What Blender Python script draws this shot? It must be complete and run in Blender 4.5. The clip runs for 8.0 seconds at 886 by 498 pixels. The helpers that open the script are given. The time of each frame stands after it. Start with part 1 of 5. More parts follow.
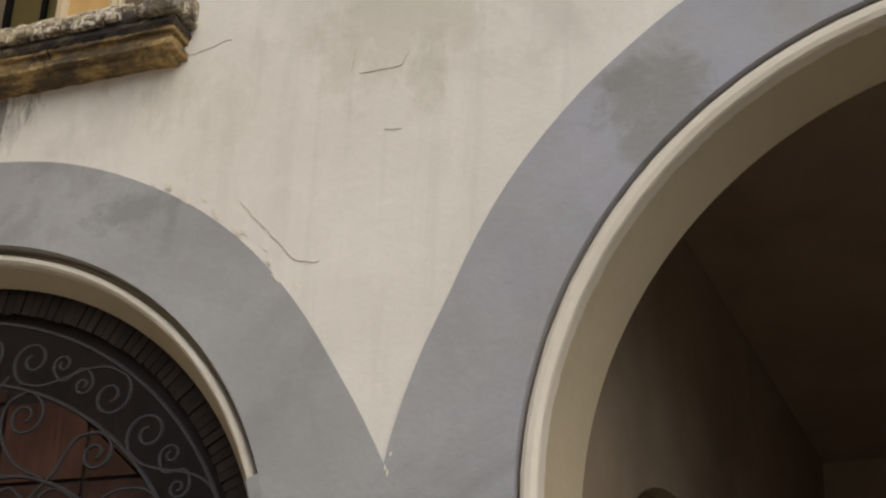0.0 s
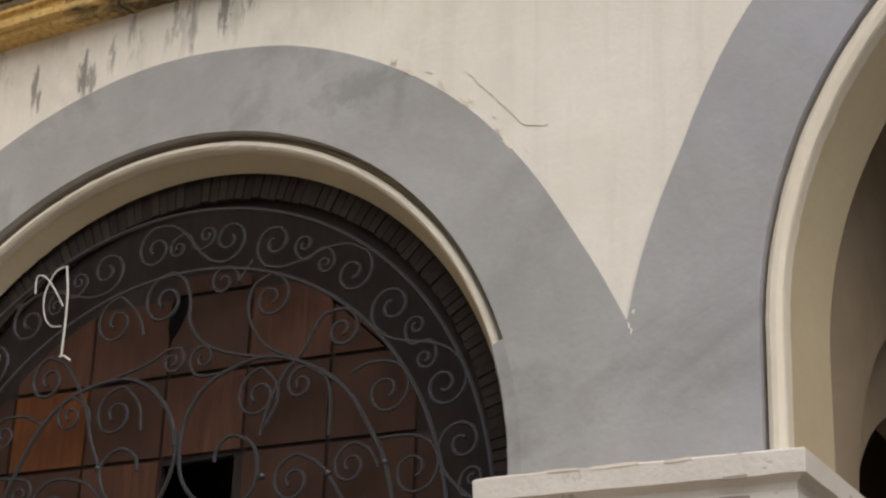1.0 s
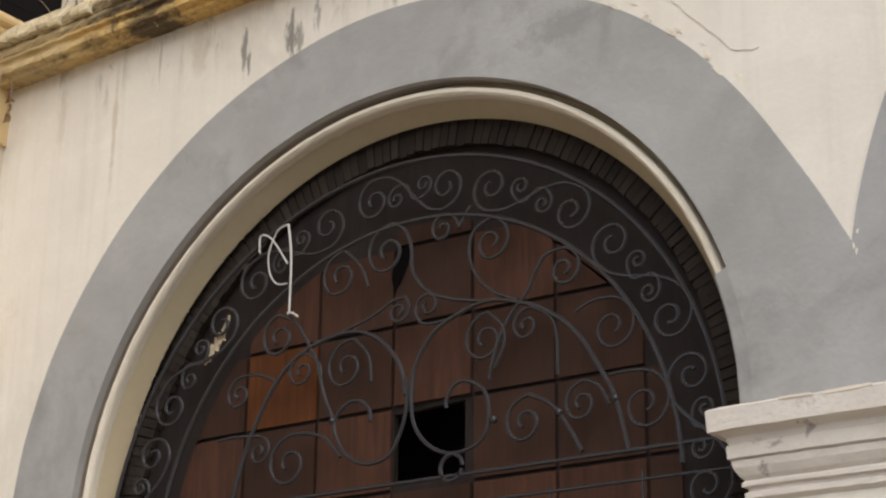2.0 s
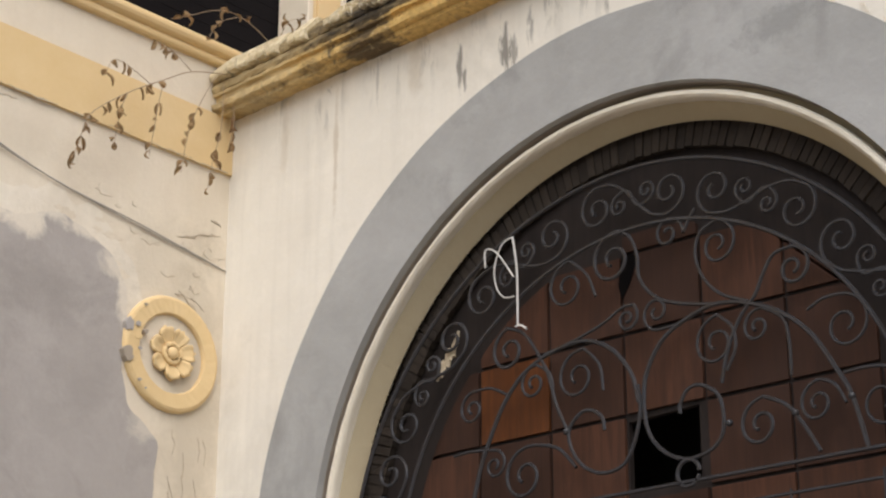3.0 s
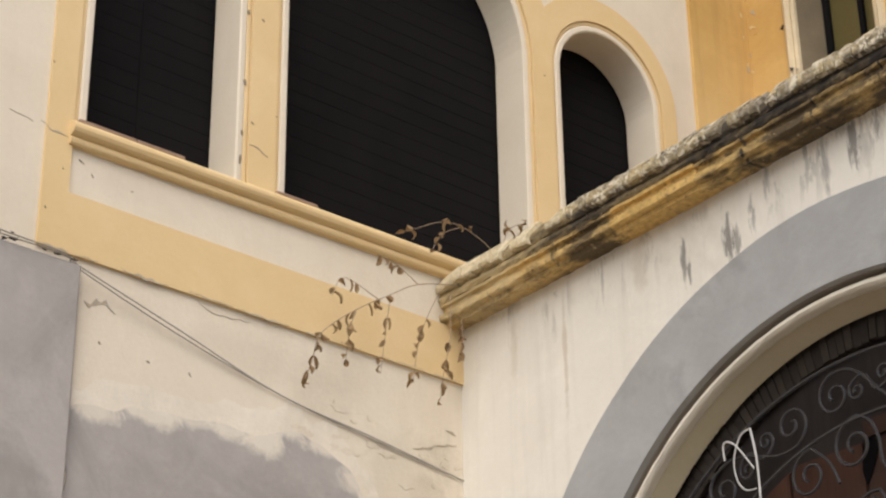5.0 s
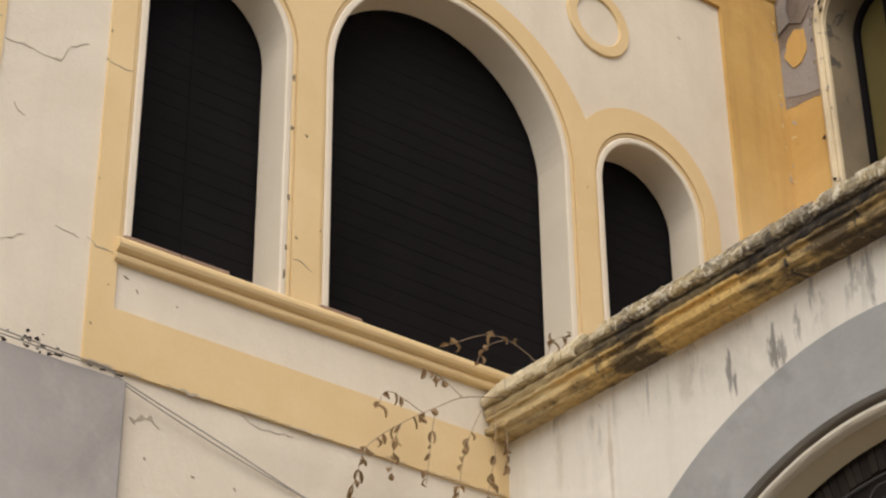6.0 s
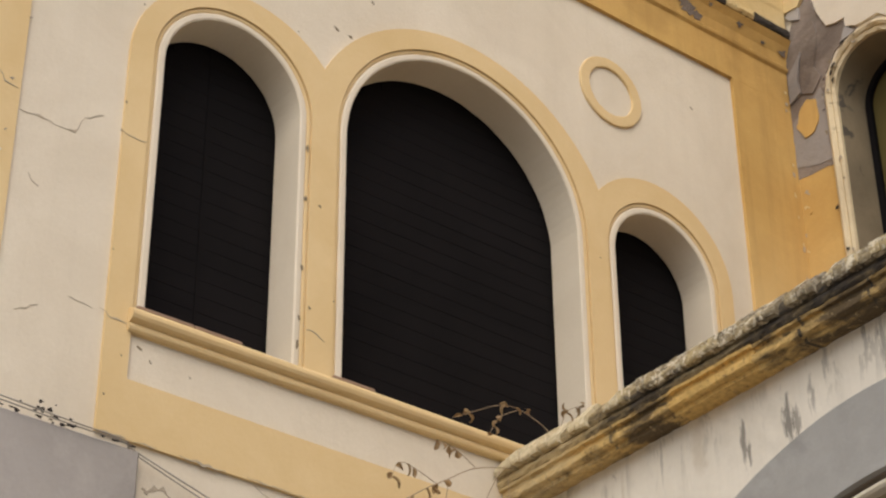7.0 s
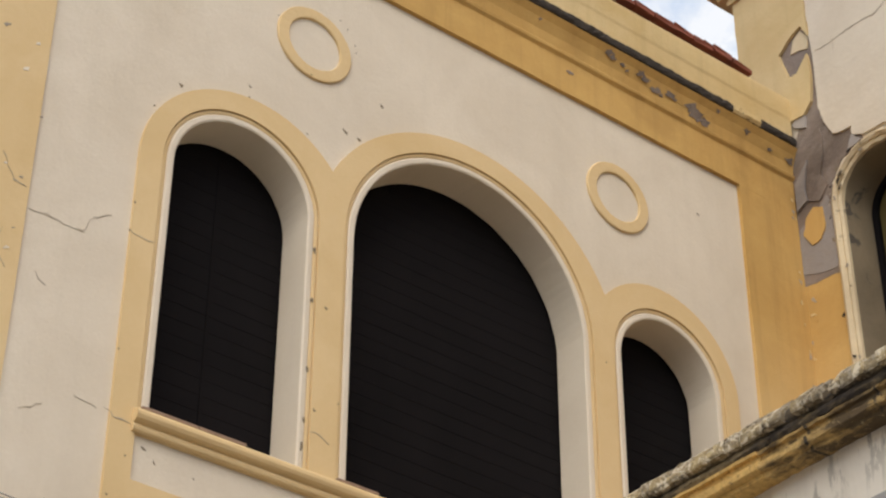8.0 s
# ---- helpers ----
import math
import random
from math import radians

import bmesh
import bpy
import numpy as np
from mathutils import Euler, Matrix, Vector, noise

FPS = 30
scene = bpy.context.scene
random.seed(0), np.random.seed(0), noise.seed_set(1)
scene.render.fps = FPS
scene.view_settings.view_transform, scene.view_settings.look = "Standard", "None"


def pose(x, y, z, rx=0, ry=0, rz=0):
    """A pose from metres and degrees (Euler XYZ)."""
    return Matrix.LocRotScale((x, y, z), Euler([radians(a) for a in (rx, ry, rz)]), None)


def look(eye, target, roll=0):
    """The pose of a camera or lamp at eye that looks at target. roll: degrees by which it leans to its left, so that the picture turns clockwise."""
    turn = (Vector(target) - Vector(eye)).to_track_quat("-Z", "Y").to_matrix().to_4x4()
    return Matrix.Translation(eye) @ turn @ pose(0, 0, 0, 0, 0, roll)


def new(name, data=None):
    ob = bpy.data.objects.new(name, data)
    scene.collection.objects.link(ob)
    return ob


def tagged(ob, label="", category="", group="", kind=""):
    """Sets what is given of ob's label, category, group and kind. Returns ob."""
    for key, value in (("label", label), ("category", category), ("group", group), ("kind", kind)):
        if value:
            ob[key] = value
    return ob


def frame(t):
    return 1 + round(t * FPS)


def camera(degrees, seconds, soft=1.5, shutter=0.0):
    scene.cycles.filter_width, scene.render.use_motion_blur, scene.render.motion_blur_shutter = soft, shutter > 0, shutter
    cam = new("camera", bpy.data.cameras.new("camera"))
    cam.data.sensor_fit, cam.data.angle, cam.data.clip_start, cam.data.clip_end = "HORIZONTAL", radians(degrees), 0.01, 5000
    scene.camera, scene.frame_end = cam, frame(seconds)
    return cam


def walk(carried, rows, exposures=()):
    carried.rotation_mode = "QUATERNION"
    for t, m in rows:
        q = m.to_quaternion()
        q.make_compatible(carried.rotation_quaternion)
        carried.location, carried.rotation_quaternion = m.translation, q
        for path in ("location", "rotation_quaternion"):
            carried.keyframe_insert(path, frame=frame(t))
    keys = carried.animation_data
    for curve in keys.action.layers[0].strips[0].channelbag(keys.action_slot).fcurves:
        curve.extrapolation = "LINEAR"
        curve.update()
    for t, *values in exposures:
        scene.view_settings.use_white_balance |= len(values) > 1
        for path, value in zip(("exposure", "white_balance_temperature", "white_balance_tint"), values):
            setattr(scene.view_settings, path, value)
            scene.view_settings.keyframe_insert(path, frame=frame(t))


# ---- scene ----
from mathutils import geometry

# ---- camera: one standing point, turning ----
cam = camera(23.74, 8.0, soft=2.3)
EYE = (8.264, -7.000, 1.600)
PATH = [
    (0, EYE, (4.753, 1.081, 6.329), 2.93),
    (0.5, EYE, (4.181, 1.016, 5.967), 2.34),
    (1, EYE, (3.655, 0.869, 5.702), 1.95),
    (1.5, EYE, (3.182, 0.667, 5.523), 1.23),
    (2, EYE, (2.732, 0.403, 5.419), 0.58),
    (2.2, EYE, (2.549, 0.278, 5.391), 0.31),
    (3.3, EYE, (1.785, -0.472, 5.525), 0.01),
    (3.5, EYE, (1.721, -0.573, 5.585), -0.15),
    (3.8, EYE, (1.626, -0.771, 5.739), -0.30),
    (4, EYE, (1.574, -0.871, 5.804), -0.40),
    (4.2, EYE, (1.541, -0.999, 5.935), -0.48),
    (4.5, EYE, (1.502, -1.143, 6.070), -0.59),
    (4.8, EYE, (1.505, -1.300, 6.272), -0.72),
    (5, EYE, (1.493, -1.365, 6.333), -0.81),
    (5.2, EYE, (1.496, -1.446, 6.432), -0.80),
    (6.3, EYE, (1.603, -1.739, 6.887), -0.62),
    (6.5, EYE, (1.622, -1.768, 6.939), -0.61),
    (6.8, EYE, (1.665, -1.828, 7.050), -0.54),
    (7, EYE, (1.677, -1.846, 7.082), -0.50),
    (7.2, EYE, (1.720, -1.900, 7.182), -0.40),
    (7.5, EYE, (1.795, -1.981, 7.340), -0.24),
    (7.8, EYE, (1.902, -2.076, 7.539), 0.05),
    (8, EYE, (1.879, -2.040, 7.485), 0.25),
]
walk(cam, [(t, look(eye, target, roll)) for t, eye, target, roll in PATH],
     exposures=[(0.0, 0.02, 6500, 10), (1.0, 0.22, 6500, 10), (2.0, 0.37, 6450, 10), (3.5, 0.52, 6330, 10), (5.0, 0.48, 6430, 10), (6.5, 0.27, 6650, 10), (7.0, 0.25, 6720, 10), (8.0, 0.18, 6580, 10)])

# ---- light: thin overcast, soft sun from high over the yard ----
world = bpy.data.worlds.new("sky")
scene.world = world
world.use_nodes = True
wn = world.node_tree.nodes
sky = wn.new("ShaderNodeTexSky")
sky.sky_type = "NISHITA"
sky.sun_disc = False
sky.sun_elevation, sky.sun_rotation = radians(58), radians(120)
sky.air_density, sky.dust_density, sky.ozone_density = 1.0, 3.0, 1.0
world.node_tree.links.new(sky.outputs[0], wn["Background"].inputs[0])
wn["Background"].inputs[1].default_value = 0.13
sun = new("sun", bpy.data.lights.new("sun", "SUN"))
sun.data.energy, sun.data.angle, sun.data.color = 1.5, radians(55), (1.0, 0.94, 0.84)
sun.matrix_world = look((6.2, -8.8, 8.2), (0, 0, 0))
scene.view_settings.exposure = 0.0


# ---- materials ----
def nodes_of(name, rough=0.85, metal=0.0):
    m = bpy.data.materials.new(name)
    m.use_nodes = True
    nt = m.node_tree
    b = nt.nodes["Principled BSDF"]
    b.inputs["Roughness"].default_value = rough
    b.inputs["Metallic"].default_value = metal
    b.inputs["Specular IOR Level"].default_value = 0.3
    return m, nt, b


def coords(nt, scale=(1, 1, 1)):
    g = nt.nodes.new("ShaderNodeNewGeometry")
    mp = nt.nodes.new("ShaderNodeMapping")
    mp.inputs["Scale"].default_value = scale
    nt.links.new(g.outputs["Position"], mp.inputs["Vector"])
    return mp.outputs[0]


def noise_of(nt, vec, scale, detail=6, rough=0.6, distort=0.0):
    n = nt.nodes.new("ShaderNodeTexNoise")
    n.inputs["Scale"].default_value = scale
    n.inputs["Detail"].default_value = detail
    n.inputs["Roughness"].default_value = rough
    n.inputs["Distortion"].default_value = distort
    nt.links.new(vec, n.inputs["Vector"])
    return n.outputs["Fac"]


def ramp(nt, fac, lo, hi, a=0.0, b=1.0):
    r = nt.nodes.new("ShaderNodeMapRange")
    r.inputs["From Min"].default_value, r.inputs["From Max"].default_value = lo, hi
    r.inputs["To Min"].default_value, r.inputs["To Max"].default_value = a, b
    nt.links.new(fac, r.inputs["Value"])
    return r.outputs[0]


def mix(nt, fac, a, b):
    m = nt.nodes.new("ShaderNodeMix")
    m.data_type = "RGBA"
    if isinstance(fac, float):
        m.inputs[0].default_value = fac
    else:
        nt.links.new(fac, m.inputs[0])
    for socket, v in ((m.inputs[6], a), (m.inputs[7], b)):
        if isinstance(v, tuple):
            socket.default_value = (*v, 1)
        else:
            nt.links.new(v, socket)
    return m.outputs[2]


def times(nt, a, b):
    m = nt.nodes.new("ShaderNodeMath")
    m.operation = "MULTIPLY"
    nt.links.new(a, m.inputs[0])
    if isinstance(b, float):
        m.inputs[1].default_value = b
    else:
        nt.links.new(b, m.inputs[1])
    return m.outputs[0]


def bump(nt, bsdf, height, strength=0.3, distance=0.01):
    b = nt.nodes.new("ShaderNodeBump")
    b.inputs["Strength"].default_value, b.inputs["Distance"].default_value = strength, distance
    nt.links.new(height, b.inputs["Height"])
    nt.links.new(b.outputs[0], bsdf.inputs["Normal"])


def plaster(name, base, dark, patch=None, patch_lo=0.62, rough=0.9, relief=0.25, streak=0.0, tone=0.5, blot=0.0):
    """Painted render: broad blotches, fine grain, faint drips, sparse chips."""
    m, nt, b = nodes_of(name, rough)
    v = coords(nt)
    broad = noise_of(nt, v, 1.3, 5, 0.6, 0.6)
    fine = noise_of(nt, v, 38, 6, 0.65)
    c = mix(nt, ramp(nt, broad, 0.35, 0.72, 0.0, tone), base, dark)
    c = mix(nt, ramp(nt, fine, 0.3, 0.75, 0.0, 0.22), c, dark)
    if blot:
        c = mix(nt, ramp(nt, noise_of(nt, v, 0.8, 6, 0.62, 0.9), 0.55, 0.68, 0.0, blot), c, tuple(k * 0.72 for k in dark))
        c = mix(nt, ramp(nt, noise_of(nt, v, 4.5, 6, 0.7, 0.3), 0.5, 0.8, 0.0, 0.5), c, tuple(min(1, k * 1.12) for k in base))
    if streak:
        s = noise_of(nt, coords(nt, (9, 9, 0.55)), 1.0, 5, 0.6)
        c = mix(nt, ramp(nt, s, 0.5, 0.75, 0.0, streak), c, tuple(k * 0.55 for k in dark))
    if patch:
        p = noise_of(nt, v, 3.1, 7, 0.62, 0.4)
        c = mix(nt, ramp(nt, p, patch_lo, patch_lo + 0.03), c, patch)
    nt.links.new(c, b.inputs["Base Color"])
    h = nt.nodes.new("ShaderNodeMath")
    h.operation = "ADD"
    nt.links.new(fine, h.inputs[0])
    nt.links.new(times(nt, noise_of(nt, v, 5, 4), 2.0), h.inputs[1])
    bump(nt, b, h.outputs[0], relief, 0.012)
    return m


def weathered(name, base, mould, lichen, amount=0.5, lich=0.62):
    """Ochre moulding overgrown with black mould and pale lichen."""
    m, nt, b = nodes_of(name, 0.95)
    v = coords(nt)
    fine1 = noise_of(nt, coords(nt, (1.0, 1.6, 3.4)), 5.0, 10, 0.72, 0.3)
    slow = noise_of(nt, coords(nt, (1.0, 1.0, 0.6)), 2.1, 3, 0.5)
    add = nt.nodes.new("ShaderNodeMath")
    add.operation = "MULTIPLY_ADD"
    nt.links.new(slow, add.inputs[0])
    add.inputs[1].default_value = 0.9
    nt.links.new(fine1, add.inputs[2])
    n1 = ramp(nt, add.outputs[0], 0.45, 1.45)
    n2 = noise_of(nt, v, 30, 8, 0.7)
    n3 = noise_of(nt, coords(nt, (1.5, 1.5, 1.3)), 17, 9, 0.75, 0.4)
    c = mix(nt, ramp(nt, n2, 0.35, 0.7, 0.0, 0.8), base, tuple(k * 0.5 for k in base))
    c = mix(nt, ramp(nt, n1, 1 - amount - 0.12, 1 - amount + 0.07, 0.0, 0.9), c, mould)
    c = mix(nt, ramp(nt, n3, lich, lich + 0.05, 0.0, 0.9), c, lichen)
    c = mix(nt, ramp(nt, noise_of(nt, v, 34, 6, 0.7), 0.58, 0.66, 0.0, 0.8), c, mould)
    nt.links.new(c, b.inputs["Base Color"])
    bump(nt, b, n2, 0.6, 0.012)
    return m


def metal_paint(name, base, rust, rough=0.55):
    m, nt, b = nodes_of(name, rough, 0.2)
    n = noise_of(nt, coords(nt), 22, 6, 0.7)
    nt.links.new(mix(nt, ramp(nt, n, 0.45, 0.7), base, rust), b.inputs["Base Color"])
    bump(nt, b, n, 0.3, 0.004)
    return m


def wood(name, base, dark, rough=0.7, random_amount=0.4):
    m, nt, b = nodes_of(name, rough)
    grain = noise_of(nt, coords(nt, (14, 14, 1.2)), 2.2, 7, 0.6, 0.8)
    blot = noise_of(nt, coords(nt), 2.2, 5, 0.6)
    info = nt.nodes.new("ShaderNodeObjectInfo")
    c = mix(nt, ramp(nt, grain, 0.3, 0.75, 0.0, 0.8), base, dark)
    c = mix(nt, ramp(nt, blot, 0.45, 0.7, 0.0, 0.6), c, dark)
    c = mix(nt, times(nt, info.outputs["Random"], random_amount), c, dark)
    nt.links.new(c, b.inputs["Base Color"])
    bump(nt, b, grain, 0.25, 0.004)
    return m


def tint_along_x(m, x0, x1, colour, amount, scale=1.6):
    """Lets a second coat or growth take over along x, in clouds."""
    nt = m.node_tree
    b = nt.nodes["Principled BSDF"]
    old = b.inputs["Base Color"].links[0].from_socket
    sep = nt.nodes.new("ShaderNodeSeparateXYZ")
    nt.links.new(coords(nt), sep.inputs[0])
    f = times(nt, ramp(nt, sep.outputs[0], x0, x1), ramp(nt, noise_of(nt, coords(nt), scale, 7, 0.66), 0.40, 0.58, amount * 0.15, amount))
    nt.links.new(mix(nt, f, old, colour), b.inputs["Base Color"])
    return m


def mould_runs(m, low, high, colour, strength):
    """Adds black mould runs, thickest just below a ledge, to a paint."""
    nt = m.node_tree
    b = nt.nodes["Principled BSDF"]
    old = b.inputs["Base Color"].links[0].from_socket
    sep = nt.nodes.new("ShaderNodeSeparateXYZ")
    g = nt.nodes.new("ShaderNodeNewGeometry")
    nt.links.new(g.outputs["Position"], sep.inputs[0])
    reach = ramp(nt, sep.outputs[2], low, high)
    runs = ramp(nt, noise_of(nt, coords(nt, (9, 9, 2.0)), 1.0, 8, 0.72, 0.3), 0.52, 0.57)
    clumps = ramp(nt, noise_of(nt, coords(nt, (2.2, 2.2, 1.2)), 1.0, 4, 0.6), 0.46, 0.60)
    reach = times(nt, reach, ramp(nt, sep.outputs[0], 3.95, 3.55))
    f = times(nt, times(nt, runs, clumps), times(nt, reach, strength))
    grime = ramp(nt, noise_of(nt, coords(nt, (5, 5, 0.5)), 1.0, 6, 0.65), 0.45, 0.75, 0.0, 0.14)
    c = mix(nt, times(nt, grime, reach), old, (0.40, 0.31, 0.19))
    nt.links.new(mix(nt, f, c, colour), b.inputs["Base Color"])
    return m


def ragged_patch(m, x, z, rx, rz, colour, amount, ragged=0.5, fine=6.0, axis=0, tall=1.0):
    """A patch of another colour, such as a stain, of its own ragged outline on a wall that runs along x (axis 0) or y
    (axis 1).
    """
    nt = m.node_tree
    b = nt.nodes["Principled BSDF"]
    old = b.inputs["Base Color"].links[0].from_socket
    mp = nt.nodes.new("ShaderNodeMapping")
    mp.vector_type = "POINT"
    mp.inputs["Location"].default_value = (-x / rx, 0, -z / rz) if axis == 0 else (0, -x / rx, -z / rz)
    mp.inputs["Scale"].default_value = (1 / rx, 0, 1 / rz) if axis == 0 else (0, 1 / rx, 1 / rz)
    g = nt.nodes.new("ShaderNodeNewGeometry")
    nt.links.new(g.outputs["Position"], mp.inputs["Vector"])
    far = nt.nodes.new("ShaderNodeVectorMath")
    far.operation = "LENGTH"
    nt.links.new(mp.outputs[0], far.inputs[0])
    add = nt.nodes.new("ShaderNodeMath")
    add.operation = "MULTIPLY_ADD"
    nt.links.new(noise_of(nt, coords(nt, (1, 1, tall)), fine, 8, 0.7, 0.4), add.inputs[0])
    add.inputs[1].default_value = ragged * 4
    nt.links.new(far.outputs["Value"], add.inputs[2])
    f = ramp(nt, add.outputs[0], 1.25 + ragged * 2, 0.55 + ragged * 2, 0.0, amount)
    nt.links.new(mix(nt, f, old, colour), b.inputs["Base Color"])


CREAM = mould_runs(plaster("cream_paint", (0.755, 0.71, 0.625), (0.62, 0.57, 0.485), None, streak=0.16, relief=0.12, blot=0.35), 6.46, 6.86, (0.05, 0.045, 0.04), 0.55)
CREAM_B = plaster("ivory_paint", (0.725, 0.645, 0.52), (0.59, 0.505, 0.385), None, streak=0.06, relief=0.24, tone=0.65)
TRIM = plaster("cream_trim", (0.72, 0.66, 0.55), (0.55, 0.48, 0.36), None, relief=0.15)
# White paint tinted with the warm bounced light of the reveals.
REVEAL = plaster("bounce_warmed_reveal", (0.715, 0.635, 0.51), (0.585, 0.50, 0.38), None, relief=0.1)
YELLOW = plaster("yellow_paint", (0.71, 0.535, 0.295), (0.62, 0.44, 0.21), None, relief=0.15, tone=0.7)
CEMENT = plaster("grey_cement", (0.415, 0.38, 0.352), (0.31, 0.283, 0.26), None, relief=0.2, tone=0.8, blot=0.6)
CEMENT_DARK = plaster("bare_render", (0.30, 0.245, 0.205), (0.14, 0.105, 0.082), None, relief=0.8, tone=1.0, blot=0.8)
GREY_BAND = plaster("grey_band_paint", (0.372, 0.367, 0.355), (0.275, 0.27, 0.255), None, relief=0.15, tone=1.0, blot=0.8)
# Cream plaster with part of the soffits' shade put into the colour.
SOFFIT = plaster("shaded_soffit_paint", (0.415, 0.35, 0.235), (0.31, 0.245, 0.15), None, relief=0.15)
GOLD = plaster("golden_paint", (0.60, 0.38, 0.128), (0.47, 0.275, 0.082), None, relief=0.2, tone=0.8, streak=0.3, blot=0.35)
PALE_YELLOW = plaster("pale_yellow_paint", (0.68, 0.53, 0.285), (0.55, 0.39, 0.17), None, relief=0.25, tone=0.9, streak=0.2)
for x, z, rx, rz, k in ((2.075, 6.60, 0.045, 0.13, 0.85), (2.13, 6.56, 0.03, 0.09, 0.7), (2.245, 6.65, 0.025, 0.08, 0.6), (1.765, 6.60, 0.022, 0.12, 0.8), (1.80, 6.52, 0.02, 0.06, 0.8), (2.727, 6.70, 0.03, 0.15, 0.6),
                        (2.36, 6.80, 0.03, 0.08, 0.5), (2.91, 6.78, 0.05, 0.13, 0.85), (1.17, 6.72, 0.015, 0.12, 0.4), (3.05, 6.80, 0.03, 0.08, 0.6)):
    ragged_patch(CREAM, x, z, rx * 0.75, rz, (0.055, 0.05, 0.048), k * 0.8, 1.2, 40.0, 0, 0.2)
for x, z, rx, rz, k in ((4.95, 6.90, 0.36, 0.36, 0.42), (5.12, 6.60, 0.10, 0.16, 0.4), (4.10, 6.62, 0.16, 0.30, 0.22), (3.75, 6.70, 0.10, 0.22, 0.25)):
    ragged_patch(CREAM, x, z, rx, rz, (0.42, 0.39, 0.27), k * 0.75, 1.0, 5.0, 0, 0.6)
for x, z, rx, rz, k in ((0.86, 6.42, 0.018, 0.30, 0.45), (0.45, 6.60, 0.03, 0.20, 0.25), (1.45, 6.70, 0.06, 0.14, 0.3)):
    ragged_patch(CREAM, x, z, rx, rz, (0.42, 0.33, 0.22), k, 0.6, 9.0)
# Duller grey-tan patches in the ivory, the largest next to the aisle corner.
for y, z, ry, rz, k in ((-0.18, 5.15, 0.22, 0.85, 0.62), (-0.42, 5.85, 0.28, 0.30, 0.35), (-1.35, 6.30, 0.5, 0.12, 0.22)):
    ragged_patch(CREAM_B, y, z, ry, rz, (0.46, 0.395, 0.30), k, 0.45, 5.0, 1)
tint_along_x(GREY_BAND, 4.9, 6.0, (0.37, 0.365, 0.41), 0.8)
ragged_patch(GREY_BAND, 6.12, 6.25, 0.22, 0.22, (0.22, 0.22, 0.185), 0.6, 1.0, 4.0)
ragged_patch(GREY_BAND, 5.98, 6.36, 0.10, 0.10, (0.23, 0.22, 0.20), 0.5, 1.0, 6.0)
ragged_patch(GREY_BAND, 3.70, 6.12, 0.20, 0.08, (0.22, 0.22, 0.21), 0.6, 0.9, 9.0)
ragged_patch(GREY_BAND, 5.78, 5.1, 0.12, 0.10, (0.46, 0.45, 0.50), 0.6, 0.8, 7.0)


def paler_below(m, z0, z1, colour):
    """A paler yellow that takes over further down the wall, in clouds."""
    nt = m.node_tree
    b = nt.nodes["Principled BSDF"]
    old = b.inputs["Base Color"].links[0].from_socket
    sep = nt.nodes.new("ShaderNodeSeparateXYZ")
    nt.links.new(coords(nt), sep.inputs[0])
    f = times(nt, ramp(nt, sep.outputs[2], z1, z0), ramp(nt, noise_of(nt, coords(nt), 2.4, 5, 0.6), 0.25, 0.55, 0.5, 0.95))
    nt.links.new(mix(nt, f, old, colour), b.inputs["Base Color"])


paler_below(GOLD, 8.4, 9.9, (0.75, 0.545, 0.265))
LIME = plaster("smeared_lime", (0.76, 0.69, 0.575), (0.60, 0.53, 0.425), None, relief=0.25, tone=0.9, blot=0.4)
WORN = plaster("worn_plaster", (0.40, 0.34, 0.27), (0.24, 0.20, 0.16), None, relief=0.4)
STONE_CAP = plaster("cap_paint", (0.70, 0.65, 0.58), (0.52, 0.46, 0.40), (0.36, 0.31, 0.28), 0.61, relief=0.4)
WORN_TRIM = plaster("worn_trim_paint", (0.70, 0.58, 0.38), (0.50, 0.40, 0.26), (0.36, 0.29, 0.20), 0.63, relief=0.5, tone=0.9)
# Brown lining that paints the shadow line of the recess.
GROOVE = plaster("shaded_groove", (0.31, 0.262, 0.215), (0.19, 0.155, 0.125), None, relief=0.4, tone=1.0)
CEMENT_SMEARED = plaster("lime_smeared_cement", (0.415, 0.38, 0.352), (0.31, 0.283, 0.26), None, relief=0.2, tone=0.8, blot=0.6)
for y, z, ry, rz, k in ((-0.68, 5.60, 0.05, 0.16, 0.8), (-0.76, 5.78, 0.10, 0.07, 0.75), (-0.95, 5.92, 0.14, 0.05, 0.8), (-1.18, 5.95, 0.12, 0.06, 0.8), (-1.34, 5.87, 0.14, 0.09, 0.9), (-1.55, 5.87, 0.14, 0.06, 0.8),
                        (-1.78, 5.86, 0.16, 0.05, 0.7), (-2.05, 5.83, 0.20, 0.07, 0.85), (-2.35, 5.76, 0.16, 0.06, 0.8), (-0.50, 4.98, 0.12, 0.10, 0.5)):
    ragged_patch(CEMENT_SMEARED, y, z, ry, rz, (0.70, 0.63, 0.52), k, 0.6, 8.0, 1)
for y, z, ry, rz, k in ((-1.9, 5.2, 0.5, 0.35, 0.35), (-1.2, 5.55, 0.25, 0.2, 0.3), (-0.95, 5.2, 0.2, 0.3, 0.25)):
    ragged_patch(CEMENT_SMEARED, y, z, ry, rz, (0.25, 0.225, 0.205), k, 0.8, 4.0, 1)
SILL_TILE = plaster("brown_sill_tile", (0.36, 0.245, 0.17), (0.22, 0.14, 0.095), None, relief=0.3, tone=0.9)
SKIM = plaster("grey_skim", (0.33, 0.295, 0.27), (0.23, 0.20, 0.18), None, relief=0.5, tone=0.9, blot=0.5)
